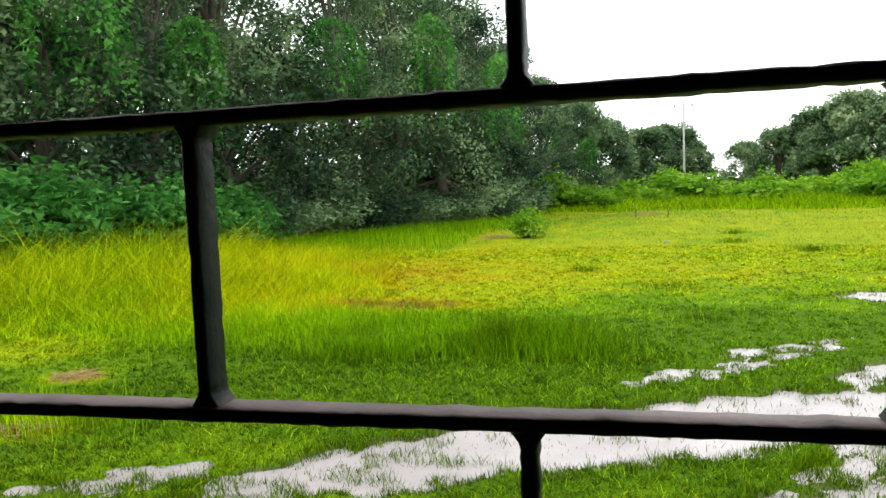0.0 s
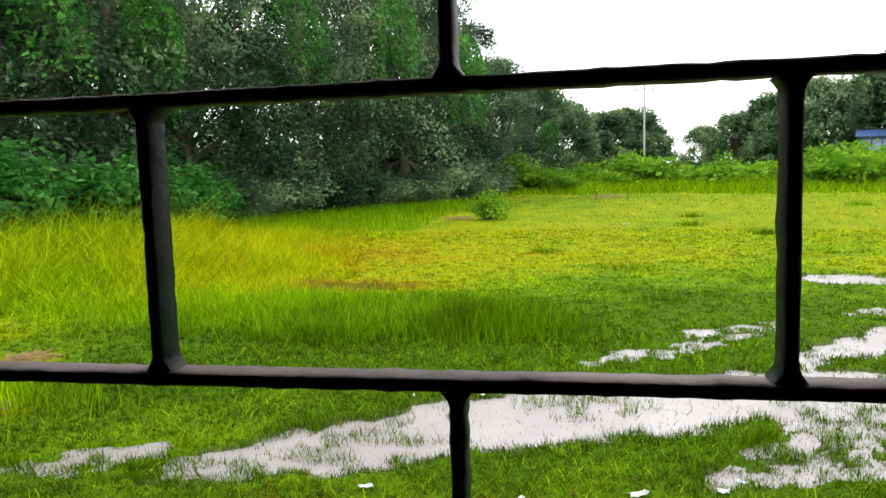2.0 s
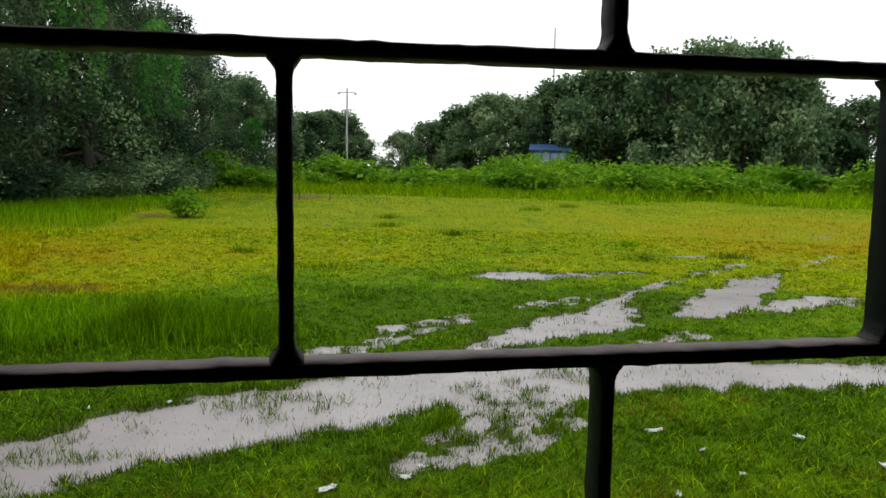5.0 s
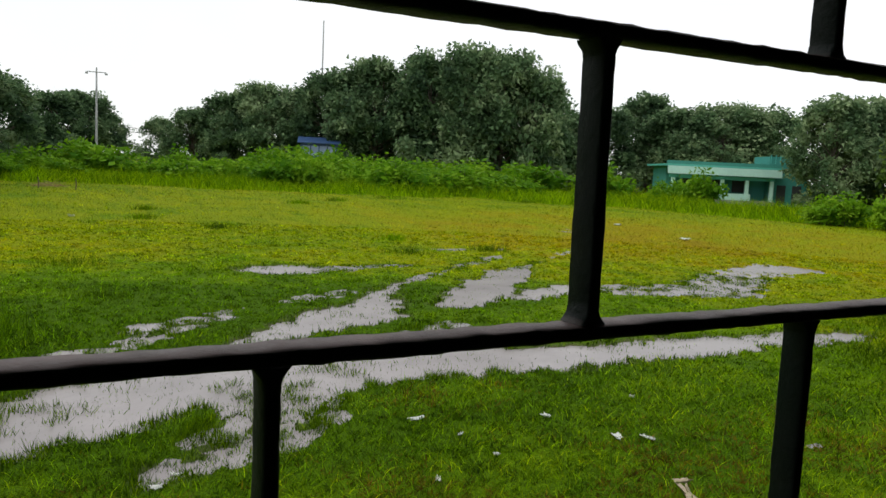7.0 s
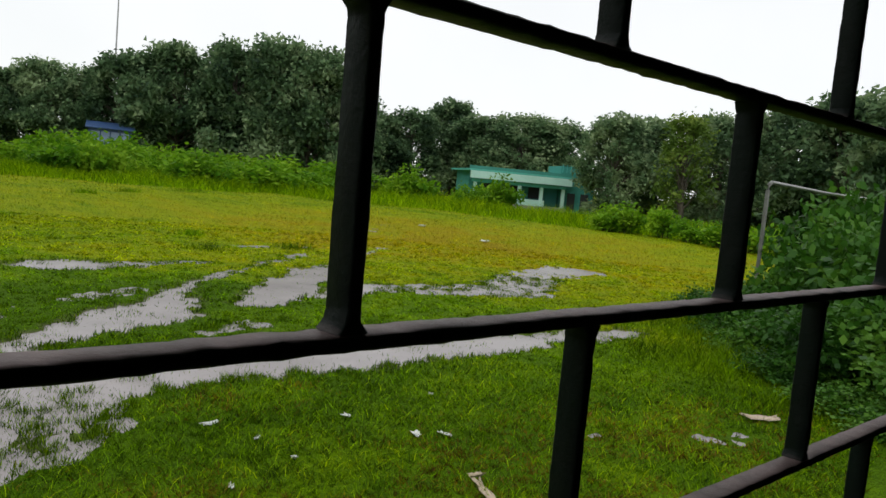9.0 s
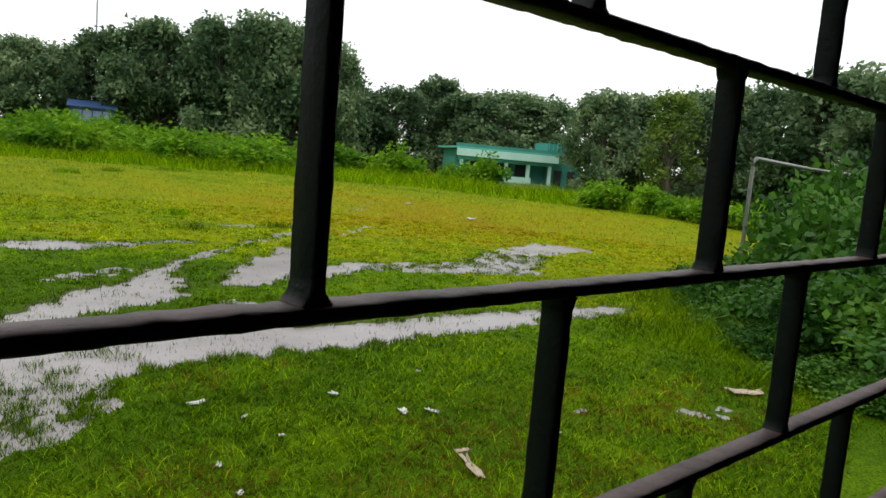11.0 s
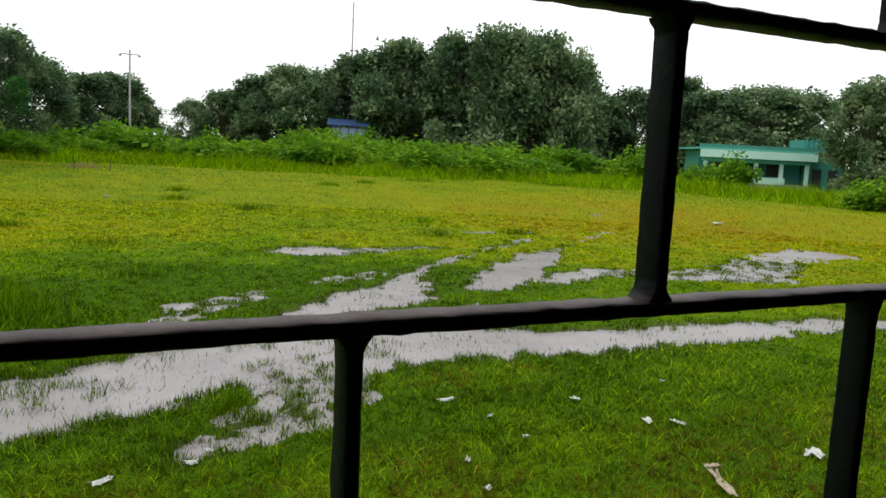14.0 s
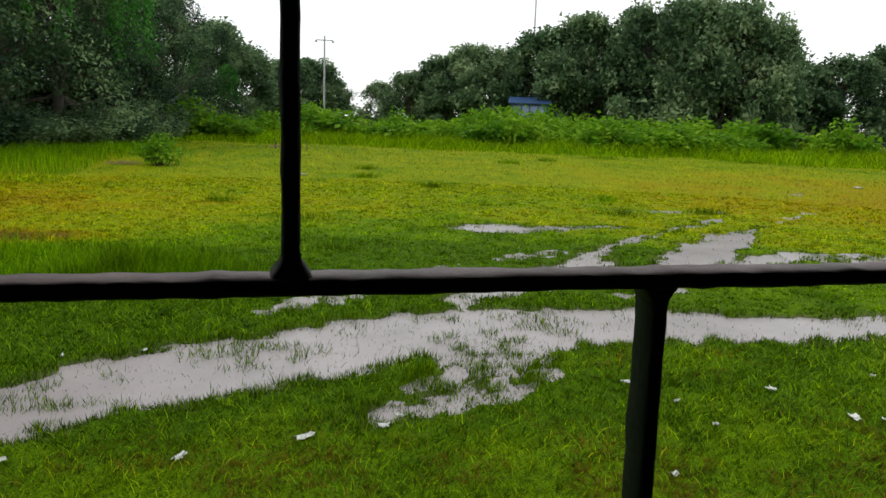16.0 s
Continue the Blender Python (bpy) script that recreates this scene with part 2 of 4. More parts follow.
# ---- mesh helpers ----
def mesh_np(name, V, F, material, attrs=None, smooth=False):
    """A mesh from arrays of vertices and of triangles or quads."""
    V, F = np.asarray(V, np.float32), np.asarray(F, np.int32)
    k = F.shape[1]
    me = bpy.data.meshes.new(name)
    me.vertices.add(len(V))
    me.vertices.foreach_set("co", V.ravel())
    me.loops.add(F.size)
    me.loops.foreach_set("vertex_index", F.ravel())
    me.polygons.add(len(F))
    me.polygons.foreach_set("loop_start", np.arange(0, F.size, k, dtype=np.int32))
    for key, val in (attrs or {}).items():
        me.attributes.new(key, "FLOAT", "POINT").data.foreach_set("value", np.asarray(val, np.float32))
    me.materials.append(material)
    me.update(calc_edges=True)
    if smooth:
        me.polygons.foreach_set("use_smooth", np.ones(len(F), bool))
    return me


def part(name, data, parent, label=""):
    ob = new(name, data)
    ob.parent = parent
    return tagged(ob, label)


def bm_mesh(name, bm, material, smooth=False):
    me = bpy.data.meshes.new(name)
    bmesh.ops.recalc_face_normals(bm, faces=bm.faces)
    bm.to_mesh(me)
    bm.free()
    me.materials.append(material)
    if smooth:
        for p in me.polygons:
            p.use_smooth = True
    return me


def box(bm, x0, y0, z0, x1, y1, z1, bevel=0.0):
    r = bmesh.ops.create_cube(bm, size=1.0)
    for v in r["verts"]:
        v.co = Vector(((x0 + x1) / 2 + v.co.x * (x1 - x0), (y0 + y1) / 2 + v.co.y * (y1 - y0), (z0 + z1) / 2 + v.co.z * (z1 - z0)))
    if bevel:
        edges = list({e for v in r["verts"] for e in v.link_edges})
        bmesh.ops.bevel(bm, geom=edges, offset=bevel, segments=2, affect="EDGES")


def box_mesh(name, material, *dims, bevel=0.0):
    bm = bmesh.new()
    box(bm, *dims, bevel=bevel)
    return bm_mesh(name, bm, material)


def tube(points, radii, sides=8):
    """Vertices and quads of a tube along points."""
    pts = [Vector(p) for p in points]
    V, F = [], []
    for i, p in enumerate(pts):
        d = (pts[min(i + 1, len(pts) - 1)] - pts[max(i - 1, 0)]).normalized()
        a = d.cross(Vector((0, 0, 1)) if abs(d.z) < 0.9 else Vector((1, 0, 0))).normalized()
        b = d.cross(a)
        for k in range(sides):
            t = 2 * math.pi * k / sides
            V.append(p + (a * math.cos(t) + b * math.sin(t)) * radii[i])
    for i in range(len(pts) - 1):
        for k in range(sides):
            F.append((i * sides + k, i * sides + (k + 1) % sides, (i + 1) * sides + (k + 1) % sides, (i + 1) * sides + k))
    return V, F


def tubes(name, runs, material, sides=8):
    V, F = [], []
    for points, radii in runs:
        v, f = tube(points, radii, sides)
        o = len(V)
        V += v
        F += [tuple(i + o for i in q) for q in f]
    return mesh_np(name, [tuple(v) for v in V], F, material, smooth=True)


def hash2(i, j, seed):
    h = (i.astype(np.int64) * 374761393 + j.astype(np.int64) * 668265263 + seed * 1442695041) & 0xFFFFFFFF
    h = ((h ^ (h >> 13)) * 1274126177) & 0xFFFFFFFF
    return ((h ^ (h >> 16)) & 0xFFFF) / 65535.0


def vnoise(x, y, scale, seed=0, octaves=3):
    """Smooth noise, about 0 to 1, with features of that size in metres."""
    x, y = np.asarray(x, float) / scale, np.asarray(y, float) / scale
    total, amp, norm = 0.0, 1.0, 0.0
    for o in range(octaves):
        i, j = np.floor(x), np.floor(y)
        u, v = x - i, y - j
        u, v = u * u * (3 - 2 * u), v * v * (3 - 2 * v)
        a, b = hash2(i, j, seed + o), hash2(i + 1, j, seed + o)
        c, d = hash2(i, j + 1, seed + o), hash2(i + 1, j + 1, seed + o)
        total = total + amp * (a + (b - a) * u + (c - a) * v + (a - b - c + d) * u * v)
        norm += amp
        x, y, amp = x * 2.03 + 7.1, y * 2.03 + 3.7, amp * 0.5
    return total / norm


def sstep(a, b, v):
    t = np.clip((v - a) / (b - a), 0, 1)
    return t * t * (3 - 2 * t)


# ---- the lie of the field ----
# Standing water: runs of (x, y, half width), clear or with grass standing in it.
POOLS = [
    ((-2.95, 4.7, 0.15), (-2.5, 5.0, 0.36), (-2.0, 5.3, 0.50), (-1.3, 5.65, 0.58), (-0.5, 6.2, 0.80), (0.4, 6.6, 0.78), (1.2, 7.0, 0.80), (2.2, 7.25, 0.80), (3.4, 7.25, 0.76), (4.5, 7.2, 0.72), (5.4, 6.98, 0.55), (6.4, 6.9, 0.50), (8.2, 6.85, 0.40), (9.9, 6.75, 0.36), (11.1, 6.6, 0.2)),
    ((4.35, 14.65, 0.6), (4.9, 14.6, 0.68), (5.5, 14.5, 0.45)),
    ((2.4, 8.4, 0.12), (3.0, 9.0, 0.32), (3.7, 9.5, 0.48), (4.4, 9.95, 0.68), (4.9, 10.5, 0.45), (5.3, 11.3, 0.2), (6.05, 12.3, 0.14), (7.15, 13.15, 0.12)),
    ((6.3, 10.3, 0.35), (7.2, 11.2, 0.62), (8.2, 12.2, 0.55), (9.2, 13.3, 0.45), (10.2, 14.2, 0.15)),
    ((7.7, 10.6, 0.25), (8.6, 11.1, 0.42), (9.7, 11.5, 0.3)),
    ((10.6, 10.5, 0.25), (11.5, 10.4, 0.50), (12.8, 10.9, 0.45), (13.9, 11.1, 0.2)),
    ((15.8, 13.1, 0.35), (16.8, 12.8, 0.55), (17.5, 12.3, 0.4)),
    ((1.0, 5.0, 0.10), (1.25, 5.1, 0.12)),
]
MARSH = [
    ((1.2, 5.15, 0.30), (1.8, 5.65, 0.55), (2.2, 6.1, 0.65)),
    ((-4.4, 4.5, 0.20), (-3.3, 4.95, 0.34)),
    ((0.3, 8.2, 0.26), (1.1, 8.95, 0.34), (1.6, 9.6, 0.32), (2.25, 10.1, 0.26), (3.0, 10.6, 0.2)),
    ((3.7, 11.25, 0.2), (4.3, 11.55, 0.26), (5.0, 11.95, 0.18)),
    ((4.7, 8.6, 0.22), (5.5, 9.0, 0.24)),
    ((5.6, 14.6, 0.46), (7.5, 14.85, 0.32)),
    ((9.6, 11.1, 0.45), (12.3, 10.5, 0.95), (14.6, 12.0, 0.75), (17.2, 13.0, 0.9)),
    ((6.1, 3.78, 0.04), (6.65, 3.45, 0.12), (7.4, 2.95, 0.06)),
    ((6.6, 12.8, 0.2), (8.7, 14.55, 0.2), (10.9, 16.4, 0.16)),
    ((10.0, 14.1, 0.22), (12.2, 15.8, 0.16), (14.5, 17.8, 0.16)),
    ((17.0, 22.2, 0.18), (21.6, 26.7, 0.22)),
    ((8.6, 17.8, 0.22), (11.7, 17.6, 0.24)),
]


def runs_field(x, y, runs):
    """How far inside the runs a place lies, in metres."""
    best = np.full(np.shape(x), -9.0)
    for run in runs:
        for (ax, ay, ar), (bx, by, br) in zip(run, run[1:]):
            dx, dy = bx - ax, by - ay
            t = np.clip(((x - ax) * dx + (y - ay) * dy) / (dx * dx + dy * dy), 0, 1)
            best = np.maximum(best, ar + (br - ar) * t - np.hypot(x - ax - t * dx, y - ay - t * dy))
    return best


def pool(x, y):
    return runs_field(x, y, POOLS) + (vnoise(x, y, 0.7, 11, 3) - 0.5) * 0.35 + (vnoise(x, y, 0.17, 13, 2) - 0.5) * 0.40 * (0.6 + 0.05 * np.hypot(x, y))


def marsh(x, y):
    return runs_field(x, y, MARSH) + (vnoise(x, y, 0.5, 23, 4) - 0.5) * 0.6


def height(x, y):
    base = 0.012 + 0.022 * vnoise(x, y, 1.3, 3, 3) + 0.10 * vnoise(x, y, 9.0, 5, 2) * sstep(24, 40, np.hypot(x, y))
    base = base - 0.085 * sstep(-0.12, 0.25, pool(x, y))
    m = sstep(-0.12, 0.18, marsh(x, y))
    return base - m * (0.043 + 0.13 * (vnoise(x, y, 0.16, 31, 2) - 0.5))


WATER_Z = -0.004


def blob(x, y, cx, cy, rx, ry):
    return np.exp(-(((x - cx) / rx) ** 2 + ((y - cy) / ry) ** 2))


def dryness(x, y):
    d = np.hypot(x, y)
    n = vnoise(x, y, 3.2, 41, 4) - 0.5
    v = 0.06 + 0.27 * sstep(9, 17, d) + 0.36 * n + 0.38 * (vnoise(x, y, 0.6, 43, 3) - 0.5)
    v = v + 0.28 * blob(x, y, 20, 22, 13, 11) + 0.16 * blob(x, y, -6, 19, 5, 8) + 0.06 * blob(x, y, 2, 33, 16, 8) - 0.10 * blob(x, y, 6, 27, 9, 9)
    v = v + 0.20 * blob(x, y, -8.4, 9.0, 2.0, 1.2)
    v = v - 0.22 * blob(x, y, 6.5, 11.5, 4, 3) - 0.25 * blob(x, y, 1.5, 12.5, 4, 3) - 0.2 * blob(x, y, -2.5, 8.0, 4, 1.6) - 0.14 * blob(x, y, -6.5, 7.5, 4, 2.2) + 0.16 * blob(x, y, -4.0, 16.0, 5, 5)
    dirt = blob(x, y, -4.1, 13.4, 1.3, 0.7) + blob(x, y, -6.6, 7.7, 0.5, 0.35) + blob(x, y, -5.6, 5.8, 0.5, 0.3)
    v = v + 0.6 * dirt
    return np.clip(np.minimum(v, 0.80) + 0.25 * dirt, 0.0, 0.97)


def tall(x, y):
    """How high the grass stands, in metres."""
    d, az = np.hypot(x, y), np.degrees(np.arctan2(x, y))
    n = vnoise(x, y, 1.1, 61, 3)
    h = 0.035 + 0.03 * n
    h = h + 0.16 * sstep(0.35, 0.8, n) * blob(x, y, -1.6, 9.7, 2.2, 0.8) + 0.20 * blob(x, y, -1.2, 9.6, 1.0, 0.45)
    h = h + 0.22 * blob(x, y, -5.0, 11.0, 3.2, 1.6) + 0.18 * blob(x, y, -3.4, 9.0, 0.6, 0.4)
    left = sstep(12.5, 19, d) * sstep(-15.5, -24, az) * sstep(60, 45, d)
    meadow = sstep(23, 31, d - 10 * sstep(-14, -9, az)) * sstep(-5.5, -11, az) * sstep(62, 50, d)
    h = h + 0.42 * meadow * (0.6 + 0.7 * n) * (1 - left)
    h = h + left * (0.45 + 0.75 * sstep(-20, -38, az)) * (0.75 + 0.5 * n)
    return h


# ---- ground: one sheet to the horizon, and the water standing in it ----
def spread(lo, hi, step):
    core = list(np.arange(lo, hi + step / 2, step))
    out, s, v = [], step, hi
    while v < 3200:
        s *= 1.10
        v += s
        out.append(v)
    inn, s, v = [], step, lo
    while v > -3200:
        s *= 1.10
        v -= s
        inn.append(v)
    return np.array(inn[::-1] + core + out)


gx, gy = spread(-5.0, 18.0, 0.085), spread(2.8, 15.5, 0.085)
GX, GY = np.meshgrid(gx, gy)
GZ = height(GX, GY)
nx, ny = len(gx), len(gy)
ii = np.arange(nx * ny).reshape(ny, nx)
quads = np.stack([ii[:-1, :-1], ii[:-1, 1:], ii[1:, 1:], ii[1:, :-1]], -1).reshape(-1, 4)
wetness = np.maximum(sstep(-0.12, 0.1, pool(GX, GY)), 0.6 * sstep(0.1, 0.5, marsh(GX, GY)))
ground_me = mesh_np("ground", np.stack([GX, GY, GZ], -1).reshape(-1, 3), quads, M_GROUND,
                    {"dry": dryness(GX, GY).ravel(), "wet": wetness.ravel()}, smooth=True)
tagged(new("ground", ground_me), "wet playing field of green and yellowing turf", "ground", kind="structure")

water_me = mesh_np("water", [(x, y, WATER_Z) for y in (2.2, 32.0) for x in (-14.0, 30.0)], [(0, 1, 3, 2)], M_WATER)
tagged(new("water", water_me), "shallow muddy rainwater puddles standing on the grass", "puddle", kind="structure")


# ---- grass ----
def blades(name, x, y, z, h, w, lean, dry, rng, segs=1, tone=None):
    """One mesh of grass blades: bent tapering strips."""
    N = len(x)
    a = rng.uniform(0, 2 * np.pi, N)
    side = np.stack([np.cos(a), np.sin(a), np.zeros(N)], -1) * (w / 2)[:, None]
    b = rng.uniform(0, 2 * np.pi, N)
    bend = np.stack([np.cos(b), np.sin(b), np.zeros(N)], -1) * (lean * h)[:, None]
    up = np.stack([np.zeros(N), np.zeros(N), h], -1)
    root = np.stack([x, y, z], -1)
    rows = []
    for s in range(segs):
        t = s / segs
        c = root + up * (t * (1 - 0.12 * t)) + bend * t * t
        f = 1 - 0.55 * t
        rows += [c - side * f, c + side * f]
    rows.append(root + up * 0.9 + bend)
    k = len(rows)
    V = np.stack(rows, 1).reshape(-1, 3)
    o = (np.arange(N) * k)[:, None]
    F = []
    for s in range(segs - 1):
        q = 2 * s
        F += [o + [q, q + 1, q + 3], o + [q, q + 3, q + 2]]
    q = 2 * (segs - 1)
    F.append(o + [q, q + 1, q + 2])
    return mesh_np(name, V, np.concatenate(F), M_BLADE, {"dry": np.repeat(dry, k), "tone": np.repeat(np.clip(0.5 + 1.5 * (vnoise(x, y, 0.6, 97, 2) - 0.5), 0, 1) if tone is None else tone, k)})


def polar(rng, n, d0, d1, a0, a1, power):
    """Places thinned out with the distance from the window."""
    u = rng.uniform(0, 1, n)
    e = power + 1
    d = (d0 ** e + u * (d1 ** e - d0 ** e)) ** (1 / e)
    a = np.radians(rng.uniform(a0, a1, n))
    return d * np.sin(a), d * np.cos(a), d


rng = np.random.default_rng(5)
tx, ty, td = polar(rng, 66000, 2.9, 26.0, -50, 76, -0.45)
tuft_tone = np.clip(0.5 + 0.9 * (vnoise(tx, ty, 0.35, 98, 3) - 0.5) * 1.3 + rng.normal(0, 0.36, len(tx)), 0, 1)
tuft_size = rng.uniform(0.55, 1.5, len(tx))
per = 7
x = np.repeat(tx, per) + rng.normal(0, 0.016, len(tx) * per) * np.repeat(tuft_size * (td / 5) ** 0.5, per)
y = np.repeat(ty, per) + rng.normal(0, 0.016, len(tx) * per) * np.repeat(tuft_size * (td / 5) ** 0.5, per)
d, tone, size = np.hypot(x, y), np.repeat(tuft_tone, per), np.repeat(tuft_size, per)
pl, ms = pool(x, y), marsh(x, y)
patchy = vnoise(x, y, 0.38, 95, 2)
odds = (1 - (0.935 - 0.30 * sstep(0.54, 0.70, patchy)) * sstep(-0.14, 0.10, pl + 0.3 * (patchy - 0.5))) * (1 - 0.72 * sstep(-0.08, 0.20, ms))
keep = rng.uniform(0, 1, len(x)) < odds
x, y, d, tone, size, pl, ms = (v[keep] for v in (x, y, d, tone, size, pl, ms))
h = 0.8 * tall(x, y) * size * rng.uniform(0.5, 1.2, len(x)) * (0.4 + 1.2 * vnoise(x, y, 0.22, 91, 2))
inwater = (pl > -0.04) | (ms > 0.15)
h = np.where(inwater, np.where(ms > 0.15, rng.uniform(0.02, 0.07, len(x)), rng.uniform(0.04, 0.10, len(x))), h)
# taller blades get a lighter tone to offset their own shade
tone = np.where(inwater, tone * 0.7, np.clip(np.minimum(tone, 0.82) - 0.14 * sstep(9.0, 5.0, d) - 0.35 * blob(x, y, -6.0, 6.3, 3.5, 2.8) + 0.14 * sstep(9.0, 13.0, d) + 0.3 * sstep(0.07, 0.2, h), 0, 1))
withered = 0.75 * blob(x, y, 5.4, 3.2, 2.4, 0.9) + 0.5 * blob(x, y, -0.3, 3.8, 2.2, 0.7) + 0.6 * blob(x, y, 3.0, 3.4, 0.8, 0.5) + 0.4 * blob(x, y, 3.9, 5.9, 0.7, 0.35) + 0.4 * blob(x, y, 1.6, 4.1, 1.0, 0.5) + 0.5 * blob(x, y, -5.4, 5.7, 0.6, 0.5)
withered = np.clip(withered * 3.0 * sstep(0.33, 0.60, vnoise(x, y, 0.45, 141, 3)), 0, 0.85)
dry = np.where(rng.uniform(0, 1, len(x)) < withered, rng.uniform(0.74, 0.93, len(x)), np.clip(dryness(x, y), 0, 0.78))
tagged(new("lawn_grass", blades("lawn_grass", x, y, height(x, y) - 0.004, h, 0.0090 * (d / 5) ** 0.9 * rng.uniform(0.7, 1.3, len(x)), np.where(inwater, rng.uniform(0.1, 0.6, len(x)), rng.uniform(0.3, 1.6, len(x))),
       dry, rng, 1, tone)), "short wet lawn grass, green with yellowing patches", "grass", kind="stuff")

# single longer blades, pale and dark, over the near lawn
x, y, d = polar(rng, 60000, 2.9, 9.5, -50, 76, 0.2)
pl, ms = pool(x, y), marsh(x, y)
keep = (pl < -0.12) & (ms < -0.05)
x, y, d = x[keep], y[keep], d[keep]
pale = rng.uniform(0, 1, len(x)) < 0.55
tagged(new("lawn_blades", blades("lawn_blades", x, y, height(x, y) - 0.003, rng.uniform(0.04, 0.095, len(x)), 0.0062 * (d / 5) ** 0.7, rng.uniform(0.5, 1.8, len(x)),
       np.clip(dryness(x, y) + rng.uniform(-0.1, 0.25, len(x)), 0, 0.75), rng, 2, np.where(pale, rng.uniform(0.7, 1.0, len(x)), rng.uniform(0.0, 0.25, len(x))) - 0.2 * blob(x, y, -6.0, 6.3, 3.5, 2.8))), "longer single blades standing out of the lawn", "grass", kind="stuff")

# thin blades standing in the puddles, thick in the marshy strips and along the edges
x, y, d = polar(rng, 800000, 3.6, 19.0, -45, 66, 0.1)
pl, ms = pool(x, y), marsh(x, y)
clumps = sstep(0.40, 0.66, vnoise(x, y, 0.22, 131, 3))
open_water = (0.03 + 0.45 * clumps * sstep(0.35, 0.6, vnoise(x, y, 1.4, 133, 2))) * sstep(-0.12, -0.02, pl)
rim = 0.75 * sstep(-0.15, -0.05, pl) * sstep(0.16, 0.02, pl)
wade = (0.30 + 0.7 * clumps) * sstep(-0.05, 0.08, ms)
keep = rng.uniform(0, 1, len(x)) < np.maximum(np.maximum(open_water, rim) * (0.34 + 0.66 * sstep(9.5, 7.0, d)), wade * (0.62 + 0.38 * sstep(9.5, 7.0, d))) 
x, y, d = x[keep], y[keep], d[keep]
tagged(new("water_grass", blades("water_grass", x, y, np.maximum(height(x, y), WATER_Z - 0.02), rng.uniform(0.03, 0.10, len(x)) * (0.6 + 0.8 * clumps[keep]) * (0.65 + 0.35 * sstep(9.5, 7.0, d)), 0.0075 * (d / 5) ** 0.8, rng.uniform(0.0, 0.9, len(x)),
       rng.uniform(0.0, 0.2, len(x)), rng, 1, rng.uniform(0.05, 0.6, len(x)))), "thin dark grass blades standing in the puddles", "grass", kind="stuff")

# lawn below the window
x, y = rng.uniform(-4.5, 6.0, 40000), rng.uniform(0.2, 3.2, 40000)
keep = np.hypot(x, y) < 3.3
x, y = x[keep], y[keep]
tagged(new("near_lawn", blades("near_lawn", x, y, height(x, y) - 0.004, rng.uniform(0.03, 0.08, len(x)), rng.uniform(0.006, 0.011, len(x)), rng.uniform(0.3, 1.5, len(x)),
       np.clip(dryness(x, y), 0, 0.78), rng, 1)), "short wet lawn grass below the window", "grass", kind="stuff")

# high seed grass on the uncut side of the field
x, y, d = polar(rng, 80000, 11.5, 60.0, -52, -5, 0.1)
t = tall(x, y)
keep = t > 0.17
x, y, d, t = x[keep], y[keep], d[keep], t[keep]
h = t * rng.uniform(0.6, 1.25, len(x))
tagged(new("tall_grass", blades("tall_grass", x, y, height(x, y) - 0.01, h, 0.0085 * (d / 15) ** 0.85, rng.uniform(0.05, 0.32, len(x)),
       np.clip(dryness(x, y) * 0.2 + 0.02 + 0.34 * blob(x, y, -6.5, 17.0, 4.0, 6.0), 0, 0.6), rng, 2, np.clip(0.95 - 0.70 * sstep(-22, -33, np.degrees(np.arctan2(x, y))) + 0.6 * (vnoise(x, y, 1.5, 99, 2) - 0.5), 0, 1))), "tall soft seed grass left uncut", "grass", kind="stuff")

# clumps of rank grass nearer the puddles
x = np.concatenate([rng.normal(cx, rx, n) for cx, cy, rx, ry, n in ((-1.3, 9.6, 0.6, 0.30, 5000), (-3.4, 9.1, 0.4, 0.2, 1500), (-5.2, 10.9, 2.0, 0.8, 7000), (-5.9, 6.0, 0.7, 0.3, 1500))])
rng2 = np.random.default_rng(6)
y = np.concatenate([rng2.normal(cy, ry, n) for cx, cy, rx, ry, n in ((-1.3, 9.6, 0.6, 0.30, 5000), (-3.4, 9.1, 0.4, 0.2, 1500), (-5.2, 10.9, 2.0, 0.8, 7000), (-5.9, 6.0, 0.7, 0.3, 1500))])
h = rng.uniform(0.15, 0.42, len(x)) * (0.5 + vnoise(x, y, 0.5, 71, 2)) * (1 + 0.45 * blob(x, y, -1.4, 9.6, 0.8, 0.5))
tagged(new("grass_clump", blades("grass_clump", x, y, height(x, y) - 0.01, h, np.full(len(x), 0.008), rng.uniform(0.1, 0.5, len(x)),
       np.clip(dryness(x, y) * 0.3 + np.where(x < -4.0, 0.08, 0.02), 0, 0.6), rng, 3, np.clip(np.where(x < -4.0, 0.9, 0.9 - 0.35 * blob(x, y, -1.3, 9.6, 0.7, 0.5)) + 0.9 * (vnoise(x, y, 0.5, 99, 2) - 0.5), 0, 1))), "rank clumps of long green grass", "grass", kind="stuff")

# small dark tufts dotted over the pitch
TUFTS = ((5.2, 23.6, 0.45), (3.4, 26.8, 0.4), (0.9, 15.7, 0.6), (1.2, 12.0, 0.5), (9.5, 20.0, 0.3), (-1.0, 19.0, 0.35), (4.0, 31.0, 0.4), (15.0, 40.0, 0.6), (20.0, 44.0, 0.9), (12.0, 37.0, 0.5), (30.0, 44.0, 1.2), (24.0, 48.0, 1.0), (8.5, 16.8, 0.5), (11.0, 17.2, 0.5))
x = np.concatenate([rng.normal(cx, r * 0.55, 230) for cx, cy, r in TUFTS])
y = np.concatenate([rng.normal(cy, r * 0.5, 230) for cx, cy, r in TUFTS])
d = np.hypot(x, y)
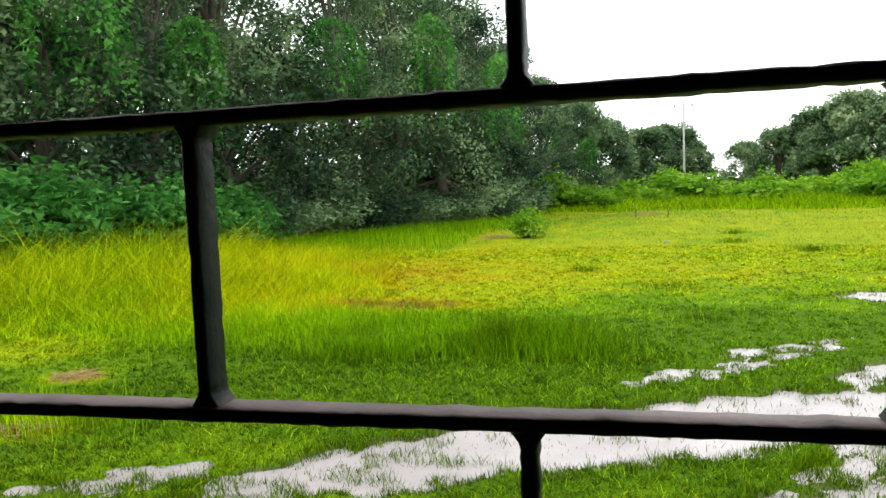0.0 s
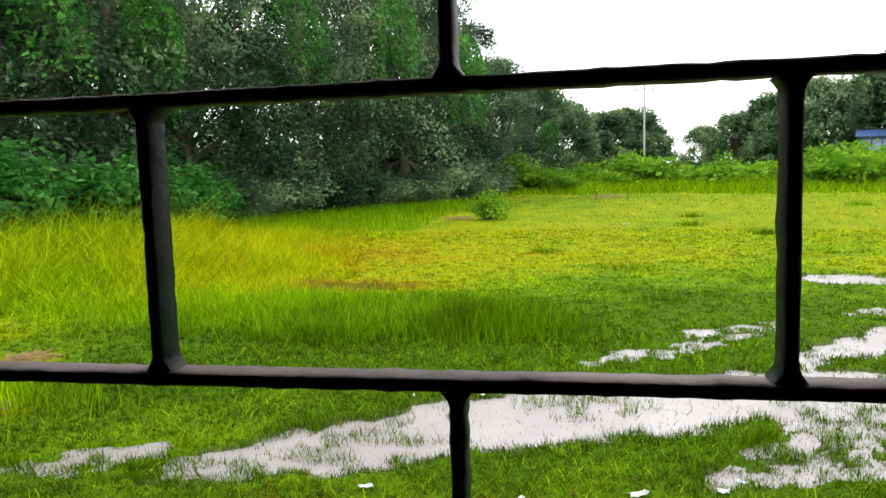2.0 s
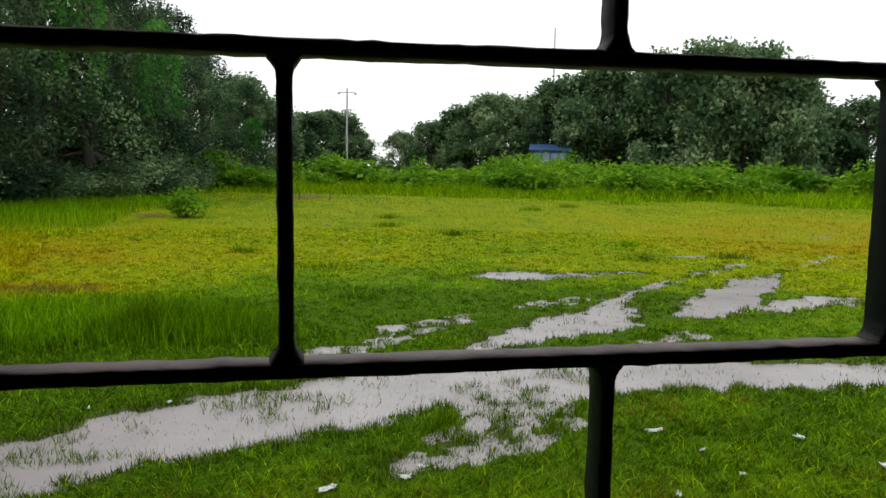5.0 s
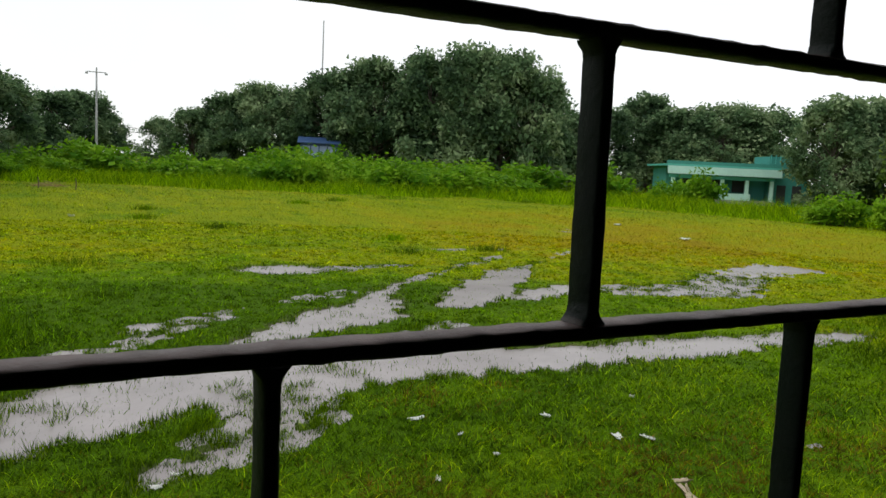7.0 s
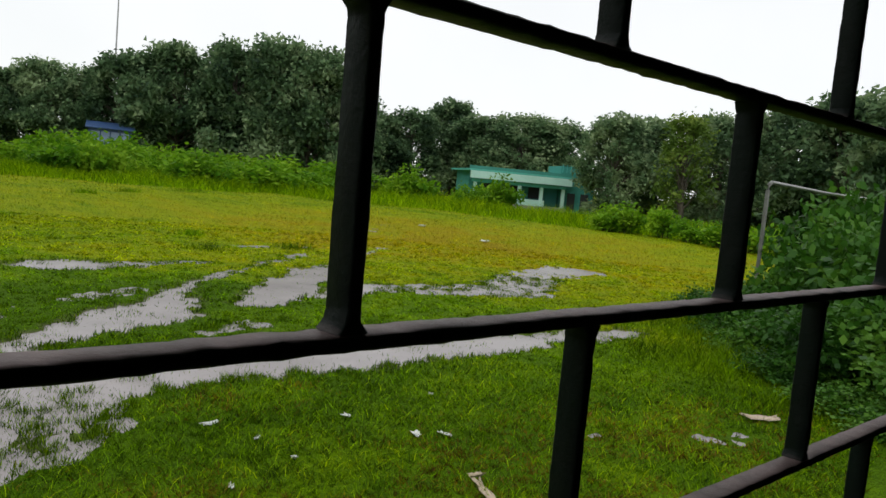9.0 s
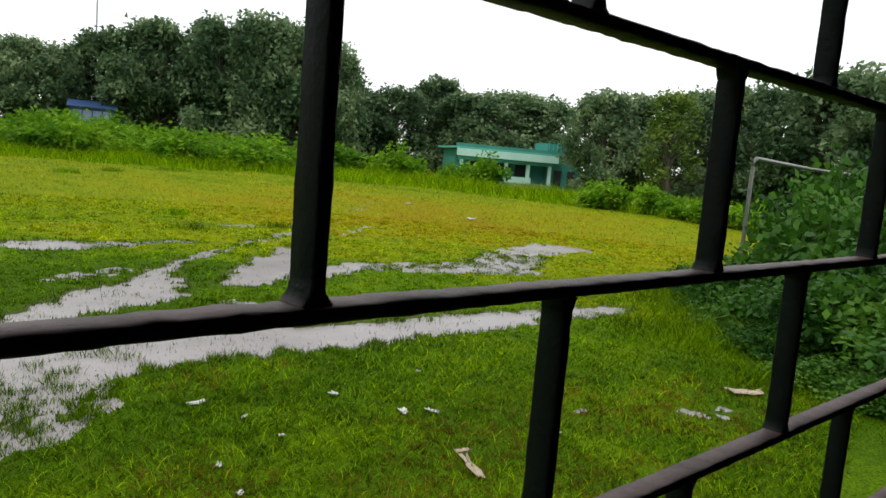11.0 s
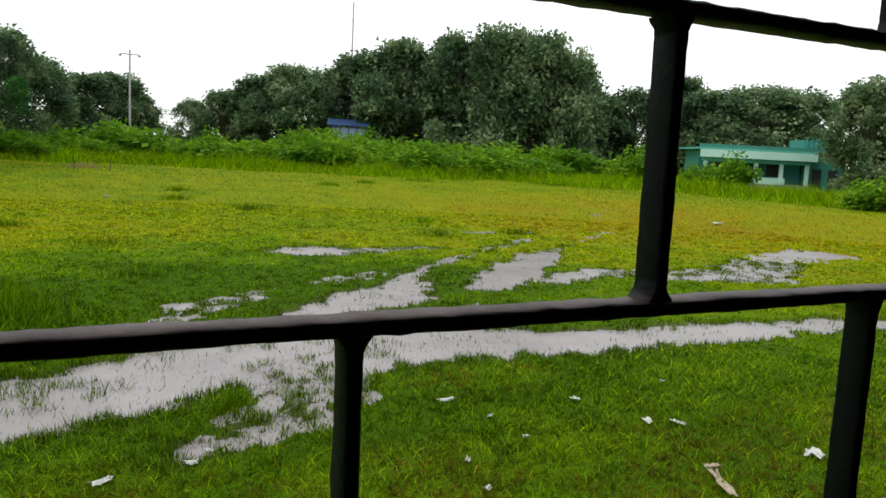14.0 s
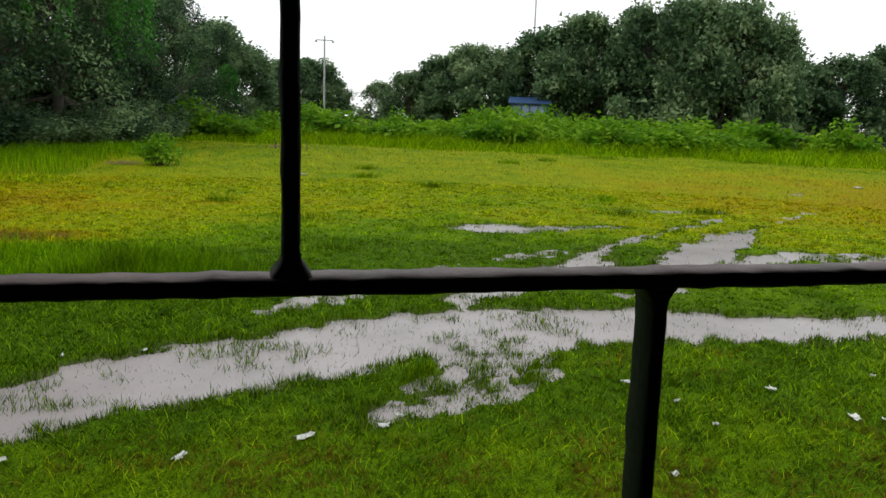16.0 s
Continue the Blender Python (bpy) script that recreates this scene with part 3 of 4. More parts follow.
tagged(new("grass_tuft", blades("grass_tuft", x, y, height(x, y) - 0.01, rng.uniform(0.10, 0.30, len(x)), 0.006 * (d / 10) ** 0.9, rng.uniform(0.2, 1.0, len(x)),
       np.full(len(x), 0.10), rng, 2)), "small dark green tufts on the pitch", "grass", kind="stuff")

# turf and rough grass further out
x, y, d = polar(rng, 100000, 22.0, 75.0, -50, 76, 0.0)
h = rng.uniform(0.04, 0.12, len(x)) * (0.6 + 0.9 * vnoise(x, y, 4.0, 77, 3))
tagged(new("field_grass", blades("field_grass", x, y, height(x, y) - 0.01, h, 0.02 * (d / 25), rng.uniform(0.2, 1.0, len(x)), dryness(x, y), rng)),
       "uneven yellow-green turf of the pitch", "grass", kind="stuff")
az = rng.uniform(-24, 74, 38000)
edge = 50 + 7 * vnoise(az, az * 0, 6.0, 81, 3) - 7 * sstep(30, 60, az)
d = edge + rng.uniform(0, 11, len(az))
x, y = d * np.sin(np.radians(az)), d * np.cos(np.radians(az))
h = rng.uniform(0.5, 1.2, len(x)) * sstep(0, 4.0, d - edge + 0.4) * (0.25 + 1.4 * vnoise(x, y, 3.5, 83, 3)) * 1.0
tagged(new("rough_grass", blades("rough_grass", x, y, height(x, y) - 0.02, h + 0.05, np.full(len(x), 0.05), rng.uniform(0.2, 1.0, len(x)),
       np.clip(dryness(x, y) * 0.35 + 0.08, 0, 0.6), rng, 2, np.clip(0.8 + 0.5 * (vnoise(x, y, 2.5, 99, 2) - 0.5), 0, 1))), "belt of rough waist-high grass edging the pitch", "grass", kind="stuff")


# ---- foliage ----
def leaves_mesh(name, P, size, material, rng, droop=0.3, aspect=0.5, simple=False):
    """A rhombic, slightly folded leaf at each place, or a three-cornered one where it stays small."""
    N = len(P)
    tip = rng.normal(0, 1, (N, 3))
    tip[:, 2] = tip[:, 2] * 0.6 - droop
    tip /= np.linalg.norm(tip, axis=1)[:, None]
    s = np.cross(tip, rng.normal(0, 1, (N, 3)) + (0, 0, 0.8))
    s /= np.linalg.norm(s, axis=1)[:, None] + 1e-9
    L = (size * rng.uniform(0.6, 1.35, N))[:, None]
    if simple:
        V = np.stack([P - s * L * aspect * 0.5, P + s * L * aspect * 0.5, P + tip * L], 1).reshape(-1, 3)
        return mesh_np(name, V, (np.arange(N) * 3)[:, None] + [0, 1, 2], material)
    mid = P + tip * L * 0.45
    V = np.stack([P, mid + s * L * aspect * 0.5, P + tip * L, mid - s * L * aspect * 0.5], 1).reshape(-1, 3)
    o = (np.arange(N) * 4)[:, None]
    return mesh_np(name, V, np.concatenate([o + [0, 1, 2], o + [0, 2, 3]]), material)


def make_tree(name, H, W, seed, n_leaf, leaf, material, stem=0.22, vines=0, label="", group="", simple=False):
    """Tapered trunk and limbs, a crown of many leaves in boughs, and hanging creepers where it has them."""
    rg = np.random.default_rng(seed)
    root = new(name)
    n_b = 66
    base = H * stem
    ctr = []
    for k in range(n_b):
        u = rg.uniform(0, 1) ** (0.95 if stem < 0.06 else 0.75)
        zz = base + (H - base) * u
        prof = math.sin(math.pi * min(1.0, 0.30 + 0.66 * u)) ** 0.6
        r = W / 2 * prof * math.sqrt(rg.uniform(0.15, 1.0)) * rg.uniform(0.8, 1.12)
        a = rg.uniform(0, 2 * math.pi)
        ctr.append((r * math.cos(a), r * math.sin(a), min(zz, H - 0.06 * H)))
    ctr.append((0, 0, H * 0.93))
    ctr = np.array(ctr)
    runs = []
    top = (rg.normal(0, 0.03 * H), rg.normal(0, 0.03 * H), H * 0.78)
    tr = 0.020 * H + 0.05
    mids = [(top[0] * f + rg.normal(0, 0.012 * H), top[1] * f + rg.normal(0, 0.012 * H), top[2] * f) for f in (0.2, 0.4, 0.6, 0.8)]
    axis = [(0, 0, -0.15), *mids, top]
    runs.append((axis, [tr * 1.25, tr, tr * 0.85, tr * 0.66, tr * 0.48, tr * 0.2]))
    for c in ctr[::2]:
        f = min(0.95, max(0.22, (c[2] / H - 0.18)))
        i = f * 5
        a, b = Vector(axis[int(i)]), Vector(axis[min(5, int(i) + 1)])
        s = a.lerp(b, i - int(i))
        e = Vector(c)
        m = s.lerp(e, 0.5) + Vector((0, 0, 0.05 * H * rg.uniform(-0.5, 1)))
        runs.append(((s, m, e), (tr * 0.38, tr * 0.22, tr * 0.06)))
    part("trunk", tubes("trunk", runs, M_BARK, 7), root, "dark wet bark")
    which = rg.integers(0, len(ctr), n_leaf)
    rad = (H * 0.052 + W * 0.07) * rg.uniform(0.6, 1.35, len(ctr))
    v = rg.normal(0, 1, (n_leaf, 3))
    v /= np.linalg.norm(v, axis=1)[:, None]
    v[:, 2] = np.abs(v[:, 2]) * np.where(rg.uniform(0, 1, n_leaf) < 0.72, 0.8, -0.7)
    P = ctr[which] + v * (rad[which] * rg.uniform(0.05, 1.0, n_leaf) ** 0.5)[:, None]
    P += rg.normal(0, leaf * 0.6, P.shape)
    part("crown", leaves_mesh("crown", P, leaf, material, rg, simple=simple, aspect=0.75 if simple else 0.5), root)
    for k in range(vines):
        a = rg.uniform(-2.4, -0.7)
        zt, r, wd = H * rg.uniform(0.5, 0.8), W / 2 * rg.uniform(0.9, 1.06), W * rg.uniform(0.12, 0.19)
        n = 2000
        th, t = rg.uniform(0, 2 * math.pi, n), rg.uniform(0, 1, n)
        flute = 1 + 0.16 * np.sin(th * 5 + k) + 0.10 * np.sin(th * 11 + 2 * k)
        hang = np.sqrt(np.clip(1 - (1 - np.minimum(t * 2.4, 1)) ** 2, 0, 1)) * wd * flute * rg.uniform(0.8, 1.05, n)
        px, py = r * math.cos(a) + hang * np.cos(th), r * math.sin(a) + hang * np.sin(th)
        pz = zt - t * zt * (0.42 + 0.12 * np.sin(th * 4 + k)) + rg.normal(0, 0.08, n)
        part("creeper", leaves_mesh("creeper", np.stack([px, py, pz], -1), leaf * 0.8, M_VINE, rg, 0.9), root, "bright green creeper hanging over the boughs")
    return tagged(root, label or "broad dark green tree with a dense crown", "tree", group)


def make_shrub(name, H, W, seed, n_leaf, leaf, material, label, group="", aspect=0.5, category="shrub", simple=False):
    rg = np.random.default_rng(seed)
    root = new(name)
    runs, ends = [], []
    for k in range(16):
        a, r = rg.uniform(0, 2 * math.pi), W / 2 * math.sqrt(rg.uniform(0.02, 1.0))
        e = Vector((r * math.cos(a), r * math.sin(a), H * rg.uniform(0.55, 1.0) * (1 - 0.45 * (2 * r / W) ** 2)))
        s = Vector((e.x * 0.25, e.y * 0.25, -0.05))
        m = s.lerp(e, 0.55) + Vector((0, 0, H * 0.08))
        runs.append(((s, m, e), (0.012 + 0.008 * H, 0.008 + 0.004 * H, 0.004)))
        ends.append((s, m, e))
    part("woody_base", tubes("woody_base", runs, M_BARK, 5), root)
    k = rg.integers(0, len(ends), n_leaf)
    t = rg.uniform(0.05, 1.0, n_leaf) ** 0.6
    S, M, E = (np.array([tuple(q[i]) for q in ends]) for i in range(3))
    P = (1 - t)[:, None] ** 2 * S[k] + (2 * t * (1 - t))[:, None] * M[k] + (t ** 2)[:, None] * E[k]
    P += rg.normal(0, 1, P.shape) * np.array((0.11 * W, 0.11 * W, 0.07 * H))
    P[:, 2] = np.maximum(P[:, 2], 0.03)
    part("foliage", leaves_mesh("foliage", P, leaf, material, rg, 0.25, aspect, simple), root)
    return tagged(root, label, category, group)


def at(az, d):
    return d * math.sin(radians(az + 0.1)) + 0.28, d * math.cos(radians(az + 0.1)) - 0.3


def plant(first, used, H0, rows, seed):
    """Copies of the grown kinds, each at its own place, height, breadth and turn."""
    rg = random.Random(seed)
    for k, (az, d, H, wide) in enumerate(rows):
        kind = k % len(first)
        f = H / H0[kind]
        px, py = at(az, d)
        m = Matrix.Translation((px, py, float(height(np.array(px), np.array(py))) - 0.03)) @ Matrix.Rotation(radians(rg.uniform(-50, 50) if used == "left" else rg.uniform(0, 360)), 4, "Z") @ Matrix.Diagonal((f * wide, f * wide, f, 1))
        if k < len(first):
            first[kind].matrix_basis = m
        else:
            c = copy_thing(first[kind], Matrix.Identity(4))
            c.matrix_basis = m


LEFT = [(-47, 29, 13.5, 1.1), (-41, 31, 14.5, 1.0), (-35, 33, 15, 1.0), (-30, 36, 14.5, 1.0), (-25.0, 39, 11.0, 1.0), (-21, 41, 14.2, 0.95), (-17.5, 45, 15, 0.95), (-14, 47, 15.5, 0.9), (-11.5, 53, 14.2, 0.9), (-8.9, 57, 12.4, 0.95), (-6.6, 64, 10.8, 1.0), (-4.6, 74, 9.8, 1.1), (-8.0, 68, 11.5, 1.1)]
LEFT += [(-50, 38, 15, 1.1), (-44, 40, 16, 1.1), (-38, 42, 16, 1.1), (-32.5, 45, 16, 1.1), (-29.5, 47, 15, 1.0), (-19.5, 53, 16, 1.0), (-15.5, 56, 16, 1.0), (-12.5, 62, 14.6, 1.0), (-10.0, 66, 13, 0.8)]
trees_l = [make_tree("broad_tree", 14, 9.5, 100, 13500, 0.265, M_LEAF_L, 0.05, 2, "tall dark tree hung with green creepers", "trees along the field edge"),
           make_tree("broad_tree", 14, 9.0, 101, 13500, 0.265, M_LEAF_L, 0.05, 1, "tall dark tree with a ragged drooping crown", "trees along the field edge"),
           make_tree("broad_tree", 14, 9.0, 102, 13500, 0.265, M_LEAF_L, 0.05, 0, "tall dark leafy tree at the field edge", "trees along the field edge"),
           make_tree("broad_tree", 14, 8.5, 103, 13500, 0.265, M_LEAF_L, 0.05, 2, "tall tree with creepers trailing from its boughs", "trees along the field edge")]
plant(trees_l, "left", (14, 14, 14, 14), LEFT, 1)

FAR = [(-4.0, 78, 10, 1.0), (-1.6, 92, 9.0, 1.0), (1.0, 100, 8.4, 1.0), (2.7, 104, 8.9, 1.0), (4.3, 108, 6.6, 0.9), (7.6, 112, 6.8, 0.9),
       (9.8, 100, 7.6, 1.0), (12.4, 97, 9.4, 0.95), (14.6, 95, 10.6, 0.9), (17.0, 94, 10.2, 0.9), (19.6, 91, 12.0, 0.9), (22.8, 89, 13.4, 0.9), (26.4, 87, 14.2, 0.8), (29.0, 86, 14.9, 0.8), (32.0, 85, 14.2, 0.8), (34.2, 84, 12.6, 0.7),
       (36.5, 98, 9.2, 1.1), (39.2, 96, 10, 1.1), (42.4, 104, 12.2, 0.8), (44.6, 99, 10.2, 1.1), (47.6, 96, 10.6, 1.1), (50.6, 98, 10.2, 1.1), (54.6, 70, 8.8, 0.9), (56.8, 76, 9.2, 1.0), (61.5, 70, 9.4, 1.0), (65.5, 64, 9.4, 1.0), (69.5, 60, 10, 1.0), (74, 56, 10, 1.0)]
FAR += [(az + 1.3, d + 9, h * 0.9, 1.1) for az, d, h, w in FAR[6:28:2]]
trees_f = [make_tree("field_tree", 11, 11.5, 200 + k, 12500, 0.44, M_LEAF_F, 0.03 + 0.02 * k, 0, "rounded grey-green tree beyond the field", "trees beyond the field", simple=True) for k in range(4)]
plant(trees_f, "far", (11,) * 4, FAR, 2)
YOUNG = make_tree("young_tree", 8.6, 4.6, 300, 3200, 0.36, M_LEAF_Y, 0.2, 0, "slim young tree with fresh yellow-green leaves")
YOUNG.matrix_basis = Matrix.Translation((*at(59.2, 62), 0))

# undergrowth below the tall trees
UNDER = [(-50, 24, 3.6, 1.3), (-45, 26, 4.0, 1.3), (-40, 27, 3.9, 1.3), (-36, 28, 3.6, 1.2), (-32, 30, 3.2, 1.2), (-28, 34, 2.9, 1.3), (-24.5, 38, 2.7, 1.4), (-21, 40, 2.7, 1.4), (-17.5, 43, 2.6, 1.4), (-14, 46, 2.5, 1.4), (-11, 51, 2.4, 1.5), (-8.5, 56, 2.2, 1.5)]
under = [make_shrub("undergrowth_bush", 3.4, 4.6, 400 + k, 9500, 0.19, M_VINE if k == 0 else M_LEAF_L, "dense tangled green undergrowth below the trees", "undergrowth", simple=True, aspect=0.7) for k in range(2)]
BACK = [(-53 + 2.6 * k, 50 + 0.55 * k + 3 * (k % 2), 6.2 - 0.09 * k, 1.25) for k in range(18)]
back = make_shrub("thicket", 6.0, 7.0, 430, 5000, 0.40, M_LEAF_L, "tall dark thicket closing the back of the wood", "thickets", simple=True, aspect=0.7)
plant([back], "far", (6.0,), BACK, 6)
plant(under[:1], "far", (3.4,), UNDER[:5], 3)
plant(under[1:], "far", (3.4,), UNDER[5:], 4)

# bright weeds and bushes along the far edge of the pitch
rg = random.Random(8)
WEEDS = []
for k in range(46):
    az = -6.5 + k * 0.90 + rg.uniform(-0.4, 0.4)
    lift = 0.5 * math.sin(az * 0.55) + 0.3 * math.sin(az * 1.7 + 1)
    WEEDS.append((az, rg.uniform(58, 70), 2.55 + 0.6 * lift + rg.uniform(-1.1, 0.9), rg.uniform(0.8, 1.6)))
WEEDS += [(17.2, 76, 3.7, 0.9), (20.1, 77, 3.8, 0.9), (21.6, 74, 3.2, 1.0), (15.4, 75, 3.0, 1.0), (39.8, 62, 3.1, 1.1), (38.4, 66, 2.4, 1.0), (43.6, 60, 2.1, 0.8), (46.4, 60, 3.0, 0.9), (45.4, 62, 2.5, 0.9), (54.4, 46, 2.2, 1.1), (55.6, 46, 2.3, 1.1), (58.2, 45, 2.6, 0.8), (60.2, 43, 1.7, 1.3), (62, 41, 1.7, 1.3), (64.0, 40, 1.9, 1.3), (66.5, 38, 2.0, 1.3), (69, 37, 2.0, 1.3)]
WEEDS[-8:] = [(a, d, h * 0.8, w) for a, d, h, w in WEEDS[-8:]]
weeds = [make_shrub("weed_bush", 2.6, 3.0, 500 + k, 1350, 0.38, M_SHRUB, "bright green leafy weeds beyond the pitch", "weeds along the far edge") for k in range(3)]
plant(weeds, "far", (2.6,) * 3, WEEDS, 4)

lone = make_shrub("lone_bush", 1.15, 1.5, 520, 1300, 0.13, M_SHRUB, "small leafy bush standing alone on the pitch")
lone.matrix_basis = Matrix.Translation((-3.95, 30.9, 0.03)) @ Matrix.Scale(1.2, 4)

# creepers and shrubs heaped round the goal
HEAP = [(61.6, 15.6, 0.6, 1.1), (63.6, 14.6, 0.85, 1.1), (65.2, 13.6, 0.95, 1.1), (67.6, 14.4, 1.35, 1.0), (70.6, 14.6, 2.3, 0.75), (73.4, 14.0, 2.3, 0.8), (76, 13.2, 2.3, 0.9), (69.0, 12.0, 1.0, 1.2), (72.0, 11.4, 1.2, 1.1), (76, 11.6, 1.5, 1.1), (70.6, 20, 3.0, 0.7), (73.5, 19, 3.0, 0.8), (77, 18, 3.2, 0.8), (65.0, 12.4, 0.5, 1.5), (67.6, 10.8, 0.45, 1.6), (71.0, 9.6, 0.4, 1.7), (78, 10.0, 1.1, 1.2), (74.5, 9.0, 0.45, 1.5), (62.8, 13.4, 0.35, 1.5), (66.0, 11.6, 0.35, 1.5)]
heap = [make_shrub("creeper_heap", 1.7, 2.6, 540 + k, 5200, 0.14, M_CREEP, "heap of dark wet broad-leaved creeper by the goal", "creepers by the goal", 0.7) for k in range(2)]
plant(heap, "far", (1.7, 1.7), HEAP, 5)
az = rng.uniform(55, 78, 11000)
d = rng.uniform(9.5, 15.5, len(az)) - sstep(58, 75, az) * 1.5
x, y = d * np.sin(np.radians(az)), d * np.cos(np.radians(az))
h = rng.uniform(0.1, 0.42, len(x)) * sstep(56, 66, az) * (0.3 + 1.2 * vnoise(x, y, 1.2, 87, 2)) * sstep(8.2, 12.0, d + 2.5 * (vnoise(x, y, 1.5, 89, 2) - 0.5)) + 0.03
tagged(new("rank_grass", blades("rank_grass", x, y, height(x, y) - 0.01, h, np.full(len(x), 0.014), rng.uniform(0.3, 1.1, len(x)), np.clip(dryness(x, y) * 0.3 + 0.06, 0, 0.4), rng, 3, np.clip(0.42 + 0.9 * (vnoise(x, y, 0.7, 99, 2) - 0.5), 0, 1))),
       "rank long grass at the foot of the creepers", "grass", kind="stuff")


# ---- the unseen room added behind the camera to keep the bars dark, and the wall with its window ----
WX0, WX1, WZ0, WZ1, FLOOR, CEIL = -1.45, 2.05, 1.48, 2.72, 0.55, 3.45
def wall(name, boxes, material, label):
    bm = bmesh.new()
    for b in boxes:
        box(bm, *b)
    tagged(new(name, bm_mesh(name, bm, material)), label, "wall", kind="structure")
wall("wall_north", [(-2.6, -0.03, -0.4, 3.2, 0.10, WZ0), (-2.6, -0.03, WZ1, 3.2, 0.10, 3.6), (-2.6, -0.03, WZ0, WX0, 0.10, WZ1), (WX1, -0.03, WZ0, 3.2, 0.10, WZ1)], M_PLASTER, "unseen plastered wall round the window opening")
wall("wall_south", [(-2.6, -4.2, -0.4, 3.2, -4.0, 3.6)], M_PLASTER, "plain plastered back wall of the unseen room")
wall("wall_west", [(-2.8, -4.2, -0.4, -2.6, 0.10, 3.6)], M_PLASTER, "plain plastered side wall of the unseen room")
wall("wall_east", [(3.2, -4.2, -0.4, 3.4, 0.10, 3.6)], M_PLASTER, "plain plastered side wall of the unseen room")
tagged(new("floor", box_mesh("floor", M_CONC, -2.6, -4.0, 0.35, 3.2, -0.03, FLOOR)), "grey cement floor of the unseen room", "floor", kind="structure")
tagged(new("ceiling", box_mesh("ceiling", M_PLASTER, -2.6, -4.0, CEIL, 3.2, -0.03, CEIL + 0.12)), "plain plastered ceiling of the unseen room", "ceiling", kind="structure")


# ---- window grille: flat iron bars welded like brickwork ----
BW, BD = 0.0076, 0.019
def bar_mesh(length, flare, seed, along):
    """A flat bar with worn edges and lumpy paint; upright ones spread into the welds at both ends."""
    n = max(6, int(length / 0.008))
    c = 0.0012
    prof = [(-1, -BD / 2 + c, 0), (-1, BD / 2 - c, 0), (-1, BD / 2, 1), (1, BD / 2, 1), (1, BD / 2 - c, 0), (1, -BD / 2 + c, 0), (1, -BD / 2, 1), (-1, -BD / 2, 1)]
    rg = np.random.default_rng(seed)
    V, F = [], []
    stops = list(np.linspace(0, length, n))
    if flare:
        stops = sorted(set(stops + [0.002, 0.005, 0.008, 0.012, length - 0.002, length - 0.005, length - 0.008, length - 0.012]))
    for s in stops:
        e = min(s, length - s)
        w = BW / 2 + (flare * max(0.0, 1 - e / 0.008) ** 1.6 if flare else 0.0)
        lump = rg.normal(0, 0.00022, 8) + (rg.uniform(0.0002, 0.0006) if rg.uniform() < 0.06 else 0.0)
        for k, (a, b, inn) in enumerate(prof):
            u = a * (w - c * inn + lump[k])
            v = b + rg.normal(0, 0.0002) + BD / 2
            V.append((u, v, s) if along == "z" else (s, v, u))
    m = len(stops)
    for i in range(m - 1):
        for k in range(8):
            F.append((i * 8 + k, i * 8 + (k + 1) % 8, (i + 1) * 8 + (k + 1) % 8, (i + 1) * 8 + k))
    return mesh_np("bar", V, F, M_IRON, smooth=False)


grille = tagged(new("window_grille"), "dark painted iron window grille of welded flat bars", "window grille")
grille.matrix_basis = Matrix.Translation((0, 0, 2.1)) @ Matrix.Rotation(-0.0055, 4, "Y") @ Matrix.Translation((0, 0, -2.1))
Z0, PITCH = 2.1009, 0.1542
ODD = (-1.11, -0.775, -0.44, -0.1025, 0.2305, 0.5645, 0.915, 1.25, 1.59, 1.93)
EVEN = (-1.275, -0.94, -0.605, -0.27, 0.0670, 0.396, 0.739, 1.080, 1.42, 1.76)
long_me = [bar_mesh(WX1 - WX0 + 0.04, 0, 900 + k, "x") for k in range(3)]
short_me = [bar_mesh(PITCH - BW - 0.0006, 0.0046, 920 + k, "z") for k in range(4)]
for k in range(-4, 5):
    b = part("bar", long_me[k % 3], grille)
    b.location = (WX0 - 0.02, 0, Z0 + k * PITCH)
    if k == 4:
        break
    for q, bx in enumerate(ODD if k % 2 == 0 else EVEN):
        b = part("upright", short_me[(q + k) % 4], grille)
        b.location = (bx, 0.0008, Z0 + k * PITCH + BW / 2 + 0.0003)


